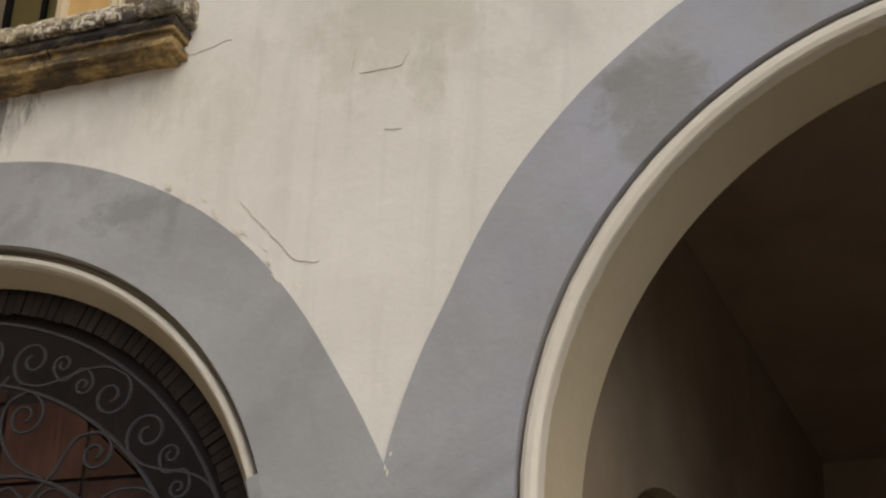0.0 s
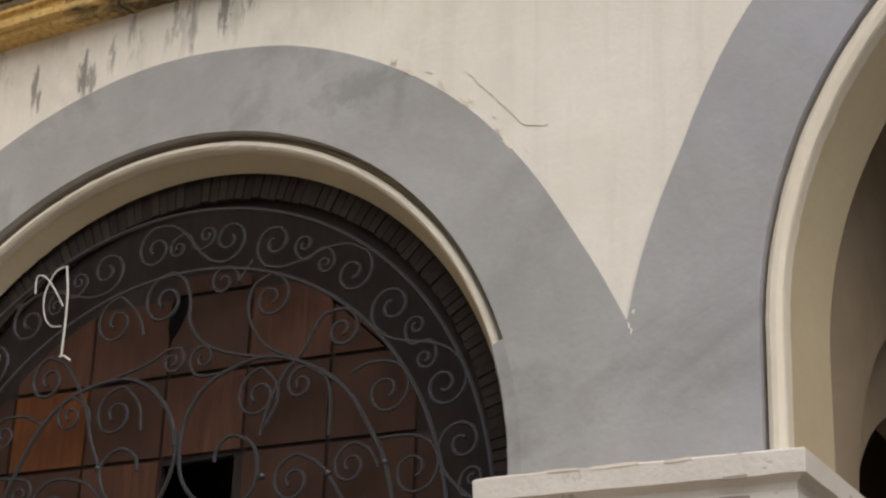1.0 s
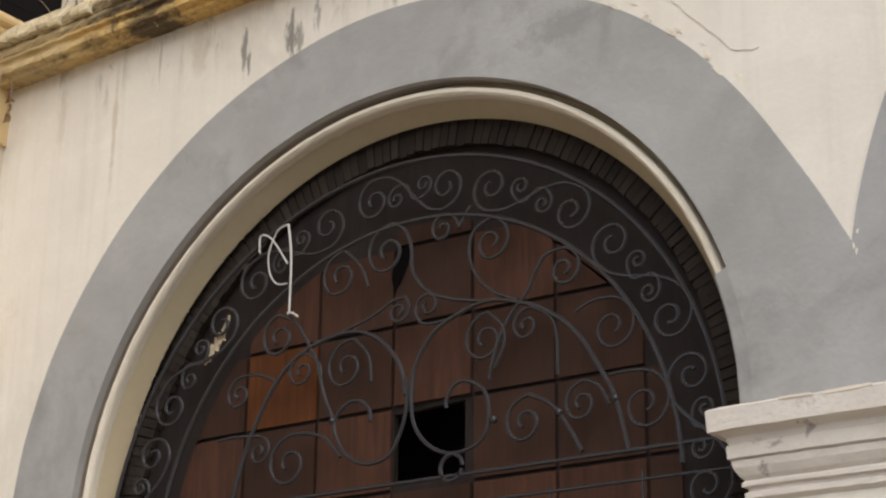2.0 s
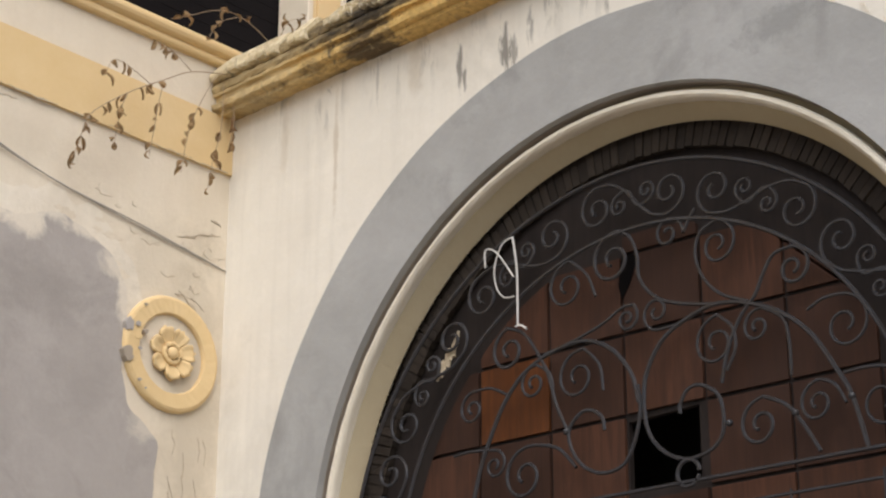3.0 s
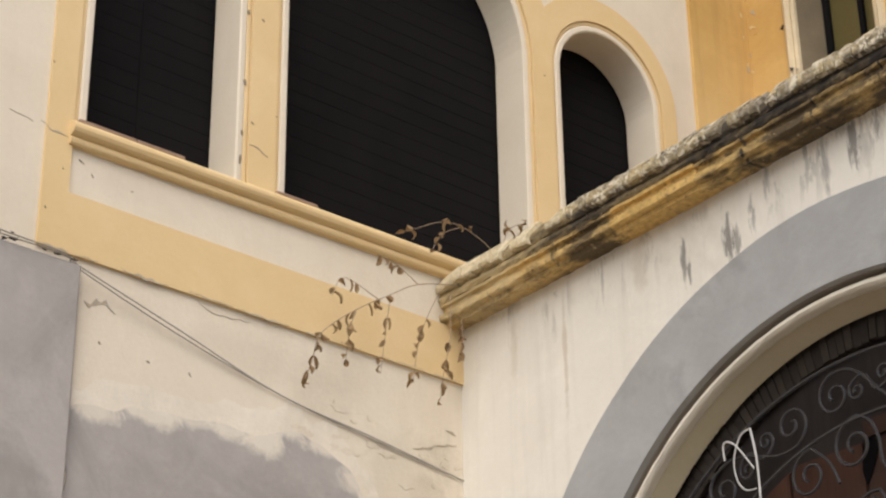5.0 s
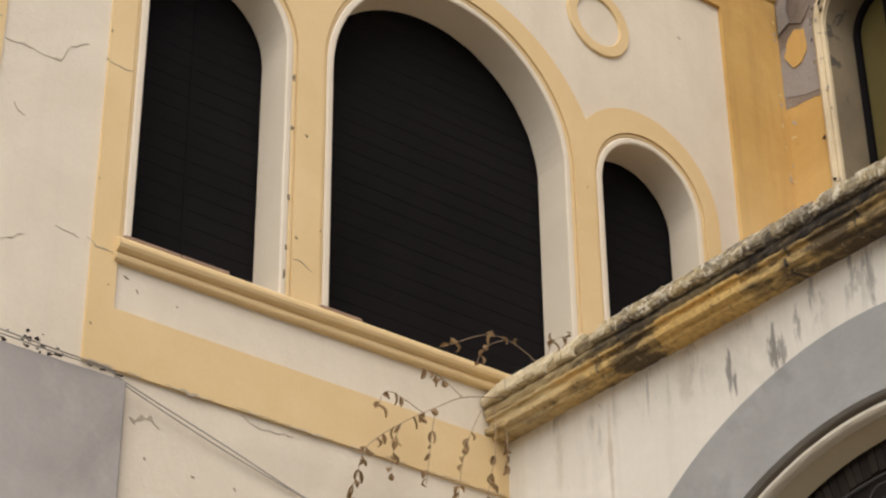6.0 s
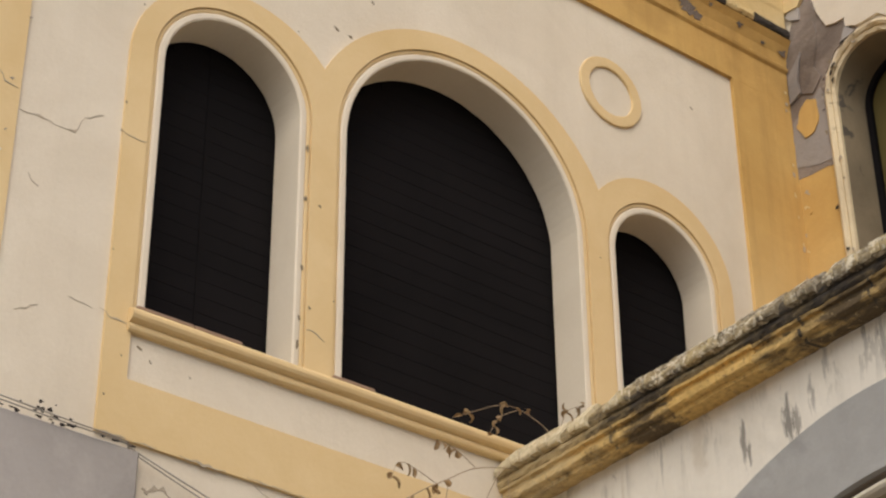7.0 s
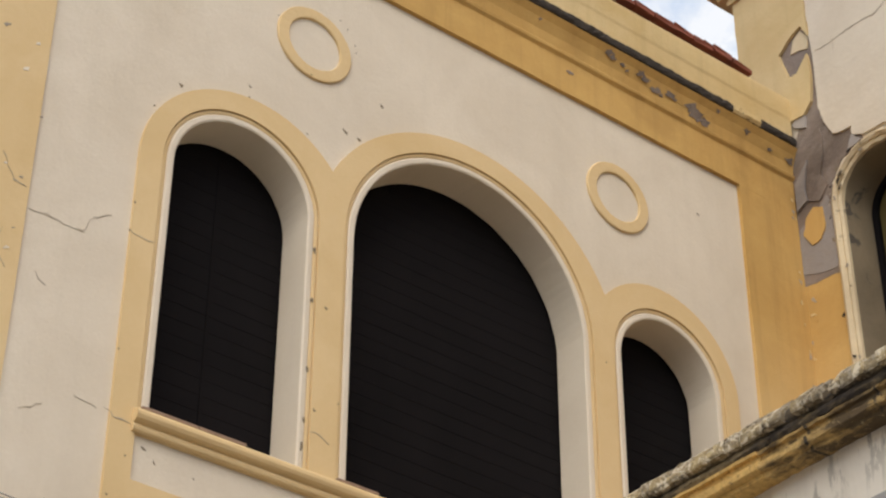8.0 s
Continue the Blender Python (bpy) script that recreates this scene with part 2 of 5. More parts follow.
CAP_BARE = plaster("bare_cap", (0.42, 0.36, 0.315), (0.29, 0.24, 0.21), None, relief=0.6, tone=1.0)
SHED = plaster("old_undercoat", (0.44, 0.37, 0.28), (0.33, 0.27, 0.20), None, relief=0.4)
# Porch plaster browned down: the dimness indoors is part of its colour.
PORCH_SHADE = plaster("porch_plaster", (0.32, 0.25, 0.175), (0.22, 0.165, 0.11), None, relief=0.2, tone=1.0)
# Near-black, so that the closed-off rooms look unlit.
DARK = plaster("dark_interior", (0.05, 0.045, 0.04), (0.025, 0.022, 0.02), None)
LOUVRE = plaster("dark_louvre_wood", (0.0098, 0.0084, 0.0088), (0.0062, 0.0055, 0.0058), None, rough=0.95, relief=0.1, tone=0.8)
LOUVRE.node_tree.nodes["Principled BSDF"].inputs["Specular IOR Level"].default_value = 0.08
CORNICE = weathered("weathered_ochre", (0.66, 0.45, 0.175), (0.065, 0.048, 0.032), (0.64, 0.50, 0.28), 0.44, 0.60)
CORNICE_TOP = weathered("mouldy_cornice_top", (0.54, 0.43, 0.24), (0.075, 0.06, 0.048), (0.74, 0.67, 0.52), 0.44, 0.50)
MOULD = weathered("black_mould_band", (0.36, 0.27, 0.14), (0.04, 0.034, 0.03), (0.52, 0.44, 0.30), 0.47, 0.60)
OCHRE = weathered("patched_ochre", (0.68, 0.45, 0.16), (0.16, 0.10, 0.05), (0.60, 0.45, 0.22), 0.26, 0.66)
nt = CORNICE_TOP.node_tree
info = nt.nodes.new("ShaderNodeObjectInfo")
old = nt.nodes["Principled BSDF"].inputs["Base Color"].links[0].from_socket
nt.links.new(mix(nt, ramp(nt, info.outputs["Random"], 0.45, 1.0, 0.0, 0.6), old, (0.12, 0.10, 0.075)), nt.nodes["Principled BSDF"].inputs["Base Color"])
for m, k in ((CORNICE, 0.75), (MOULD, 0.7)):
    ragged_patch(m, 0.30, 6.97, 0.48, 0.15, (0.60, 0.465, 0.25), k, 0.7, 11.0)
ragged_patch(CORNICE_TOP, 0.35, 7.14, 0.75, 0.16, (0.68, 0.58, 0.38), 0.75, 0.8, 16.0)
tint_along_x(CORNICE, 2.2, 3.4, (0.06, 0.045, 0.032), 0.75, 7.0)
tint_along_x(MOULD, 0.6, 2.4, (0.03, 0.026, 0.024), 0.95, 5.0)
DRIP = weathered("stained_drip_edge", (0.20, 0.15, 0.09), (0.035, 0.03, 0.028), (0.36, 0.30, 0.22), 0.72, 0.66)
IRON = metal_paint("wrought_iron", (0.042, 0.042, 0.046), (0.040, 0.033, 0.031), 0.27)
# Boards and bricks carry the deep shade of the small arch in their colours.
PANEL_WOOD = wood("red_brown_boards", (0.093, 0.041, 0.024), (0.030, 0.017, 0.013), 0.6, 0.7)
PANEL_ORANGE = wood("orange_brown_board", (0.135, 0.046, 0.014), (0.050, 0.020, 0.010), 0.6, 0.3)
BOARD_DARK = wood("dark_boards", (0.033, 0.025, 0.022), (0.016, 0.013, 0.012))
BRICK = plaster("shaded_brick", (0.034, 0.027, 0.022), (0.016, 0.013, 0.011), None, relief=0.6)
nt = BRICK.node_tree
info = nt.nodes.new("ShaderNodeObjectInfo")
old = nt.nodes["Principled BSDF"].inputs["Base Color"].links[0].from_socket
nt.links.new(mix(nt, times(nt, info.outputs["Random"], 0.6), old, (0.058, 0.045, 0.035)), nt.nodes["Principled BSDF"].inputs["Base Color"])
for m in (BOARD_DARK, BRICK, PANEL_WOOD, PANEL_ORANGE):
    m.node_tree.nodes["Principled BSDF"].inputs["Specular IOR Level"].default_value = 0.12
TILE = plaster("clay_roof_tile", (0.27, 0.08, 0.048), (0.10, 0.04, 0.03), None, relief=0.4)
# The ceiling's shade is mixed into this brown.
PORCH_TOP = plaster("shaded_ceiling", (0.27, 0.20, 0.14), (0.19, 0.135, 0.09), None, tone=1.0)
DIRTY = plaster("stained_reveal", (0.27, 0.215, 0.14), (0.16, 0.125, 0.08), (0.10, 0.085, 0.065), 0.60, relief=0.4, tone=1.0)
AMBER = plaster("amber_glass", (0.13, 0.105, 0.04), (0.08, 0.06, 0.02), None, rough=0.15, relief=0.05)
SPLINT = plaster("pale_splint", (0.56, 0.47, 0.34), (0.36, 0.28, 0.18), None, tone=1.0)
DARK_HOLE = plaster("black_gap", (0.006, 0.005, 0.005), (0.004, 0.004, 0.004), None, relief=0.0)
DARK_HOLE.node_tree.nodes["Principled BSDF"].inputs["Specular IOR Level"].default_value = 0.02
STRING = plaster("white_string", (0.62, 0.60, 0.57), (0.45, 0.43, 0.40), None)
CABLE = plaster("grey_cable", (0.34, 0.31, 0.27), (0.22, 0.20, 0.17), None, rough=0.6)
LEAF = plaster("dry_leaf", (0.50, 0.36, 0.19), (0.24, 0.14, 0.07), None, tone=1.0)
TWIG = plaster("dry_twig", (0.40, 0.30, 0.20), (0.24, 0.17, 0.11), None)
GROUND = plaster("yard_paving", (0.31, 0.268, 0.21), (0.235, 0.20, 0.155), None)


# ---- mesh helpers ----
def wall_a(u, v, d):
    return Vector((u, d, v))


def wall_b(u, v, d):
    return Vector((-d, u, v))


YC = 2.72


def wall_c(u, v, d):
    return Vector((u, YC + d, v))


def side(u, v, d):
    """The porch's side wall, facing +x at x = 5.68."""
    return Vector((5.68 - d, u, v))


def mesh_object(name, bm, material, parent=None, label="", smooth=False):
    bmesh.ops.recalc_face_normals(bm, faces=bm.faces[:])
    me = bpy.data.meshes.new(name)
    bm.to_mesh(me)
    bm.free()
    if smooth:
        for p in me.polygons:
            p.use_smooth = True
    me.materials.append(material)
    ob = new(name, me)
    if parent is not None:
        ob.parent = parent
    if label:
        ob["label"] = label
    return ob


def part(name, bm, material, parent, label="", smooth=False):
    return mesh_object(name, bm, material, parent, label, smooth)


def thing(name, label, category, group="", kind=""):
    return tagged(new(name), label, category, group, kind)


def inside(p, poly):
    hit = False
    for i, (u, v) in enumerate(poly):
        w, z = poly[i - 1]
        if (v > p[1]) != (z > p[1]) and p[0] < (w - u) * (p[1] - v) / (z - v) + u:
            hit = not hit
    return hit


def plate(outline, holes, mp, d0, d1):
    """A solid slab in the plane of mp between the depths d0 (front) and d1, with holes through it."""
    pts, edges = [], []
    for poly in (outline, *holes):
        k = len(pts)
        pts += [Vector(p) for p in poly]
        edges += [(k + i, k + (i + 1) % len(poly)) for i in range(len(poly))]
    flat, _, tris, *_ = geometry.delaunay_2d_cdt(pts, edges, [], 0, 1e-5)
    bm = bmesh.new()
    vs = [bm.verts.new(mp(p[0], p[1], d0)) for p in flat]
    for t in tris:
        c = sum((flat[i] for i in t), Vector((0, 0))) / len(t)
        if inside(c, outline) and not any(inside(c, h) for h in holes):
            bm.faces.new([vs[i] for i in t])
    bmesh.ops.delete(bm, geom=[v for v in bm.verts if not v.link_faces], context="VERTS")
    res = bmesh.ops.extrude_face_region(bm, geom=bm.faces[:])
    move = mp(0, 0, d1) - mp(0, 0, d0)
    bmesh.ops.translate(bm, vec=move, verts=[g for g in res["geom"] if isinstance(g, bmesh.types.BMVert)])
    return bm


def box(bm, mp, u0, u1, v0, v1, d0, d1):
    c = [bm.verts.new(mp(u, v, d)) for d in (d0, d1) for u, v in ((u0, v0), (u1, v0), (u1, v1), (u0, v1))]
    for f in ((0, 1, 2, 3), (7, 6, 5, 4), (0, 4, 5, 1), (1, 5, 6, 2), (2, 6, 7, 3), (3, 7, 4, 0)):
        bm.faces.new([c[i] for i in f])
    return bm


def bevel(bm, w, seg=1):
    bmesh.ops.bevel(bm, geom=bm.edges[:], offset=w, segments=seg, affect="EDGES", profile=0.5)
    return bm


def arc(cu, cv, r, a0, a1, n):
    return [(cu + r * math.cos(radians(a0 + (a1 - a0) * i / n)), cv + r * math.sin(radians(a0 + (a1 - a0) * i / n))) for i in range(n + 1)]


def arch_hole(cu, cv, r, foot, n=48):
    """An arched opening's outline, from foot up to a semicircle."""
    return [(cu + r, foot)] + arc(cu, cv, r, 0, 180, n) + [(cu - r, foot)]


def sweep(pts, prof, mp, closed=False, wobble=0.0, seed=0):
    """A closed profile of (outward offset, depth) carried along a path of (u, v)."""
    bm = bmesh.new()
    n = len(pts)
    rnd = random.Random(seed)
    rings = []
    for i, (u, v) in enumerate(pts):
        a = pts[(i - 1) % n] if closed or i else pts[i]
        b = pts[(i + 1) % n] if closed or i < n - 1 else pts[i]
        tx, ty = b[0] - a[0], b[1] - a[1]
        ln = math.hypot(tx, ty)
        nx, ny = ty / ln, -tx / ln
        rings.append([bm.verts.new(mp(u + nx * (o + rnd.uniform(-wobble, wobble)), v + ny * (o + rnd.uniform(-wobble, wobble)), d + rnd.uniform(-wobble, wobble))) for o, d in prof])
    k = len(prof)
    for i in range(n if closed else n - 1):
        r0, r1 = rings[i], rings[(i + 1) % n]
        for j in range(k):
            bm.faces.new((r0[j], r0[(j + 1) % k], r1[(j + 1) % k], r1[j]))
    if not closed:
        bm.faces.new(rings[0])
        bm.faces.new(rings[-1][::-1])
    return bm


def tube(bm, pts, r, sides=6, taper=1.0, closed=False):
    """A round bar through the points."""
    pts = [Vector(p) for p in pts]
    n = len(pts)
    rings = []
    for i, p in enumerate(pts):
        t = (pts[(i + 1) % n] - pts[i - 1]) if closed or 0 < i < n - 1 else (pts[1] - pts[0] if i == 0 else pts[-1] - pts[-2])
        t.normalize()
        ref = Vector((0, 0, 1)) if abs(t.z) < 0.9 else Vector((0, 1, 0))
        if abs(t.y) < 0.5:
            ref = Vector((0, 1, 0))
        s = t.cross(ref).normalized()
        q = s.cross(t)
        rr = r * (1 + (taper - 1) * i / max(1, n - 1))
        rings.append([bm.verts.new(p + (s * math.cos(a) + q * math.sin(a)) * rr) for a in [2 * math.pi * j / sides for j in range(sides)]])
    for i in range(n if closed else n - 1):
        a, b = rings[i], rings[(i + 1) % n]
        for j in range(sides):
            bm.faces.new((a[j], a[(j + 1) % sides], b[(j + 1) % sides], b[j]))
    if not closed:
        bm.faces.new(rings[0][::-1])
        bm.faces.new(rings[-1])
    return bm


def wavy(pts, amp, seed, per=0.05):
    """Breaks a closed outline into short steps with a rough edge."""
    rnd = random.Random(seed)
    out = []
    for i, (u, v) in enumerate(pts):
        w, z = pts[(i + 1) % len(pts)]
        n = max(1, int(math.hypot(w - u, z - v) / per))
        for j in range(n):
            k = j / n
            pu, pv = u + (w - u) * k, v + (z - v) * k
            s = noise.noise(Vector((pu * 5, pv * 5, seed))) * 1.4 + rnd.uniform(-0.5, 0.5)
            out.append((pu + s * amp, pv + noise.noise(Vector((pv * 6, pu * 6, seed + 9))) * amp * 1.4 + rnd.uniform(-0.4, 0.4) * amp))
    return out


# ---- ground ----
bm = bmesh.new()
S = 900
bm.faces.new([bm.verts.new(p) for p in ((-S, -S, 0), (S, -S, 0), (S, S, 0), (-S, S, 0))])
tagged(mesh_object("ground", bm, GROUND), "pale worn paving of the church yard", "ground", kind="structure")

# ---- side aisle front with the two arches ----
A1 = (2.66, 4.20)
A1_OPEN, A1_IN, A1_OUT = 1.825, 1.90, 2.335
A2 = (7.56, 4.62)
A2_OPEN, A2_IN, A2_OUT = 1.90, 1.99, 2.45
VX, VZ = 5.02, 4.76
CAP_Z = 4.16
outline = [(0.0, 0.0), (12.0, 0.0), (12.0, 7.3), (11.3, 7.3), (7.56, 11.0), (3.80, 7.15), (3.74, 7.0), (0.0, 7.0)]
bm = plate(outline, [arch_hole(*A1, A1_IN + 0.006, 0.02), arch_hole(*A2, A2_IN + 0.006, 0.02)], wall_a, 0.0, 0.36)
aisle = tagged(mesh_object("wall_aisle", bm, CREAM), "cream painted plaster wall with two arches, stained under its cornice", "wall", kind="structure")


def flare(c, r, a, a0, a1, amount):
    """Radius that widens towards the foot of an arch."""
    k = min(1, max(0, (a0 - a) / (a0 - a1)))
    return r + amount * k * k


band = []
for i in range(61):
    a = 180 - i * (180 - 13.5) / 60
    r = flare(A1, A1_OUT, a, 32, 13.5, 0.09) + 0.007 * noise.noise(Vector((a * 0.11, 3.0, 0.5)))
    band.append((A1[0] + r * math.cos(radians(a)), A1[1] + r * math.sin(radians(a))))
band.append((VX, VZ))
for i in range(61):
    a = 176.5 - i * 176.5 / 60
    r = A2_OUT + 0.09 * max(0, (a - 160) / 16.5) + 0.007 * noise.noise(Vector((a * 0.11, 7.0, 0.5)))
    band.append((A2[0] + r * math.cos(radians(a)), A2[1] + r * math.sin(radians(a))))
band += [(A2[0] + A2_OUT, CAP_Z - 0.1), (A2[0] + A2_IN, CAP_Z - 0.1)] + arc(*A2, A2_IN, 0, 180, 60)
band += [(A2[0] - A2_IN, CAP_Z - 0.1), (A1[0] + A1_IN, CAP_Z - 0.1)]
band += arc(*A1, A1_IN, 0, 180, 60) + [(A1[0] - A1_IN, 3.0), (A1[0] - A1_OUT, 3.0)]
part("archivolt", plate(band, [], wall_a, -0.014, 0.096), GREY_BAND, aisle, "grey and bluish painted band round both arches")


def arch_path(c, r, foot_l, foot_r, n=72):
    return [(c[0] - r, foot_l)] + arc(*c, r, 180, 0, n) + [(c[0] + r, foot_r)]


# inner roll mouldings, set back behind the bands, and tapered soffits
ROLL_END = 4.75  # the small arch has lost its roll below this, on the pier side
for c, r_open, r_in, back, depth, full, stop, lift in ((A1, A1_OPEN, A1_IN, 1.765, 0.17, 1.05, ROLL_END, 0.010), (A2, A2_OPEN, A2_IN, 1.84, 0.35, 1.55, 0, 0.030)):
    way = arch_path(c, r_open, CAP_Z - 0.1, CAP_Z - 0.1, 110)
    way = [p for p in way if p[0] < c[0] or p[1] > stop]
    w = r_in - r_open
    prof = [(0, 0.12), (0.0, 0.050 - lift), (0.004, 0.036 - lift), (w * 0.18 * full, 0.024 - lift), (w * 0.36 * full, 0.024 - lift), (w * 0.50 * full, 0.036 - lift), (w * 0.53 * full, 0.055 - lift), (w * 0.56 * full, 0.094 - lift), (w + 0.02, 0.098), (w + 0.02, 0.12)]
    part("roll_moulding", sweep(way, [(-o, d) for o, d in prof], wall_a, wobble=0.0016, seed=3), TRIM, aisle, "cream roll moulding round the arch")
    part("groove", sweep(way, [(-o, d) for o, d in ((w * 0.57 * full, 0.0915 - lift), (w - 0.004, 0.0915 - lift), (w - 0.004, 0.028), (w - 0.0005, 0.028), (w - 0.0005, 0.096), (w * 0.57 * full, 0.096))], wall_a), GROOVE, aisle, "groove beside the roll, lined in the brown of its shade")
    if stop:
        low = [(c[0] + r_open, CAP_Z - 0.1)] + [p for p in arch_path(c, r_open, CAP_Z, CAP_Z, 110)[::-1] if p[0] > c[0] and CAP_Z < p[1] <= stop + 0.02]
        part("jamb_fill", sweep(low, [(0.001, 0.12), (0.001, 0.012), (0.014, -0.004), (w + 0.004, -0.0135), (w + 0.004, 0.12)], wall_a, wobble=0.001, seed=9), GREY_BAND, aisle, "grey render over the lost roll")
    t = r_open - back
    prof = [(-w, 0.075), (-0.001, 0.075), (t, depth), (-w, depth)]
    part("soffit", sweep(arch_path(c, r_open, 0.02, 0.02), prof, wall_a), SOFFIT, aisle, "cream plaster soffit of the arch, darkened to its shade")


def cap_profile():
    return [(-0.02, 3.80), (0.0, 3.80), (0.022, 3.815), (0.022, 3.835), (0.012, 3.84), (0.012, 3.855), (0.03, 3.86), (0.03, 3.875), (0.02, 3.885), (0.035, 3.90),
            (0.052, 3.93), (0.058, 3.958), (0.05, 3.962), (0.068, 3.968), (0.07, 4.018), (0.062, 4.024), (0.07, 4.05), (0.10, 4.068), (0.122, 4.07), (0.126, 4.155), (0.115, 4.164), (-0.02, 4.167)]


def wrap_moulding(prof, corners, steps, wobble, seed):
    """A moulding of (projection, z) mitred round the plan corners (x, y, nx, ny)."""
    bm = bmesh.new()
    rnd = random.Random(seed)
    rings = []
    for i in range(len(corners)):
        x, y, nx, ny = corners[i]
        if i:
            px, py, pnx, pny = corners[i - 1]
            k = max(1, int(math.hypot(x - px, y - py) / steps))
            for j in range(1, k):
                t = j / k
                rings.append([bm.verts.new((px + (x - px) * t + (pnx + (nx - pnx) * t) * p + rnd.uniform(-wobble, wobble), py + (y - py) * t + (pny + (ny - pny) * t) * p + rnd.uniform(-wobble, wobble), z + rnd.uniform(-wobble, wobble))) for p, z in prof])
        rings.append([bm.verts.new((x + nx * p, y + ny * p, z)) for p, z in prof])
    k = len(prof)
    for a, b in zip(rings, rings[1:]):
        for j in range(k):
            bm.faces.new((a[j], a[(j + 1) % k], b[(j + 1) % k], b[j]))
    bm.faces.new(rings[0])
    bm.faces.new(rings[-1][::-1])
    return bm


PX0, PX1 = A1[0] + 1.872, A2[0] - A2_OPEN - 0.01
corners = [(PX0, 0.35, -1, 0), (PX0, 0.0, -1, -1), (PX1, 0.0, 1, -1), (PX1, 1.0, 1, 0)]
def settled(bm):
    """The pier has settled to one side, and its cap with it."""
    for v in bm.verts:
        v.co.z -= 0.046 * max(0.0, v.co.x - PX0)
    return bm


part("impost_cap", settled(wrap_moulding(cap_profile(), corners, 0.05, 0.0016, 5)), STONE_CAP, aisle, "chipped cream moulded cap of the pier")

rnd = random.Random(19)
for u, z, du, dz, out in ((5.02, 4.156, 0.10, 0.007, 0.127), (4.80, 4.158, 0.07, 0.006, 0.127), (5.28, 4.157, 0.06, 0.007, 0.127), (5.50, 4.072, 0.05, 0.006, 0.1255), (5.40, 3.996, 0.15, 0.019, 0.0705)):
    knock = wavy([(u - du, z - dz), (u + du, z - dz * 0.8), (u + du * 0.9, z + dz), (u - du * 0.95, z + dz * 0.8)], 0.003, int(100 * u), 0.025)
    part("knock", settled(plate(knock, [], wall_a, -out - 0.002, -out + 0.004)), LIME if z > 4.1 else CAP_BARE, aisle, "bare patch knocked out of the paint")

# weathered cornice over the aisle
corners = [(0.004, 0.0, 0, -1), (3.74, 0.0, 1, -1), (3.74, 0.30, 1, 0)]
prof = [(-0.02, 6.88), (0.03, 6.876), (0.112, 6.866), (0.118, 6.888), (0.146, 6.89), (0.158, 6.896), (0.161, 6.928), (0.142, 6.938), (0.125, 6.955), (0.128, 6.975), (0.15, 6.982), (0.152, 6.998), (-0.02, 7.0)]
cornice = tagged(mesh_object("trim_cornice", wrap_moulding(prof, corners, 0.04, 0.0042, 11), CORNICE), "ochre moulded cornice overgrown with black mould", "cornice", kind="structure")
for x in (0.42, 0.95, 1.42, 1.86, 2.34, 2.80, 3.22):
    cut = [(p + (0.003 if p > 0 else 0), z) for p, z in prof]
    part("joint", wrap_moulding(cut, [(x, 0.0, 0, -1), (x + 0.014 + 0.006 * math.sin(9 * x), 0.0, 0, -1)], 0.05, 0.003, int(100 * x)), MOULD, cornice, "dark open joint")
prof = [(p + 0.011 if p > 0 else p, z - (0.004 if z < 6.95 else 0)) for p, z in prof]
part("patched_length", wrap_moulding(prof, [(1.42, 0.0, 0, -1), (2.02, 0.0, 0, -1)], 0.05, 0.003, 31), OCHRE, cornice, "newer length of bright ochre moulding")
part("groove", wrap_moulding([(-0.02, 7.001), (0.152, 7.0), (0.165, 7.02), (0.16, 7.04), (0.15, 7.055), (-0.02, 7.056)], corners, 0.03, 0.005, 13), MOULD, cornice, "mould-blackened groove under the slab")
# the crown: thin bricks on edge, bedded under a worn skim
prof = [(-0.02, 7.057), (0.155, 7.056), (0.165, 7.075), (0.163, 7.11), (0.155, 7.122), (0.08, 7.205), (-0.02, 7.215)]
part("crown", wrap_moulding(prof, corners, 0.03, 0.004, 12), MOULD, cornice, "mouldy bed behind the edge bricks")
rnd = random.Random(77)
x = 0.012
while x < 3.90:
    ln = rnd.uniform(0.045, 0.10)
    out, top, low = rnd.uniform(0.184, 0.214), rnd.uniform(7.108, 7.148), 7.057 + rnd.uniform(0.0, 0.012)
    bm = bmesh.new()
    rings = [[bm.verts.new((t, -p, z) if x < 3.73 else (3.74 + p, t - 3.90, z)) for p, z in ((0.0, low), (out - 0.006, low), (out, low + 0.015), (out - 0.003, top - 0.012), (out - 0.018, top), (0.09, 7.222 + rnd.uniform(-0.006, 0.008)), (0.0, 7.228))] for t in (x, x + ln - rnd.uniform(0.006, 0.013))]
    for ring in rings:
        for v in ring:
            v.co += Vector([rnd.uniform(-0.003, 0.003) for _ in range(3)])
    for q in range(7):
        bm.faces.new((rings[0][q], rings[0][(q + 1) % 7], rings[1][(q + 1) % 7], rings[1][q]))
    bm.faces.new(rings[0])
    bm.faces.new(rings[1][::-1])
    if rnd.random() > 0.1:
        part("brick", bm, CORNICE_TOP, cornice)
    x += ln
bm = bmesh.new()
bmesh.ops.create_cube(bm, size=1)
bmesh.ops.scale(bm, vec=(0.19, 0.215, 0.15), verts=bm.verts[:])
bevel(bm, 0.02, 2)
bmesh.ops.translate(bm, vec=(3.835, -0.102, 7.132), verts=bm.verts[:])
part("corner_block", bm, CORNICE_TOP, cornice)

# ---- transept wall with the triple window ----
W = [(-2.043, 8.967, 0.458, 0.73), (-0.352, 8.987, 0.90, 1.185), (1.288, 9.02, 0.42, 0.68)]
SILL = 7.30
holes = [arch_hole(cu, cv, r + 0.005, SILL) for cu, cv, r, _ in W]
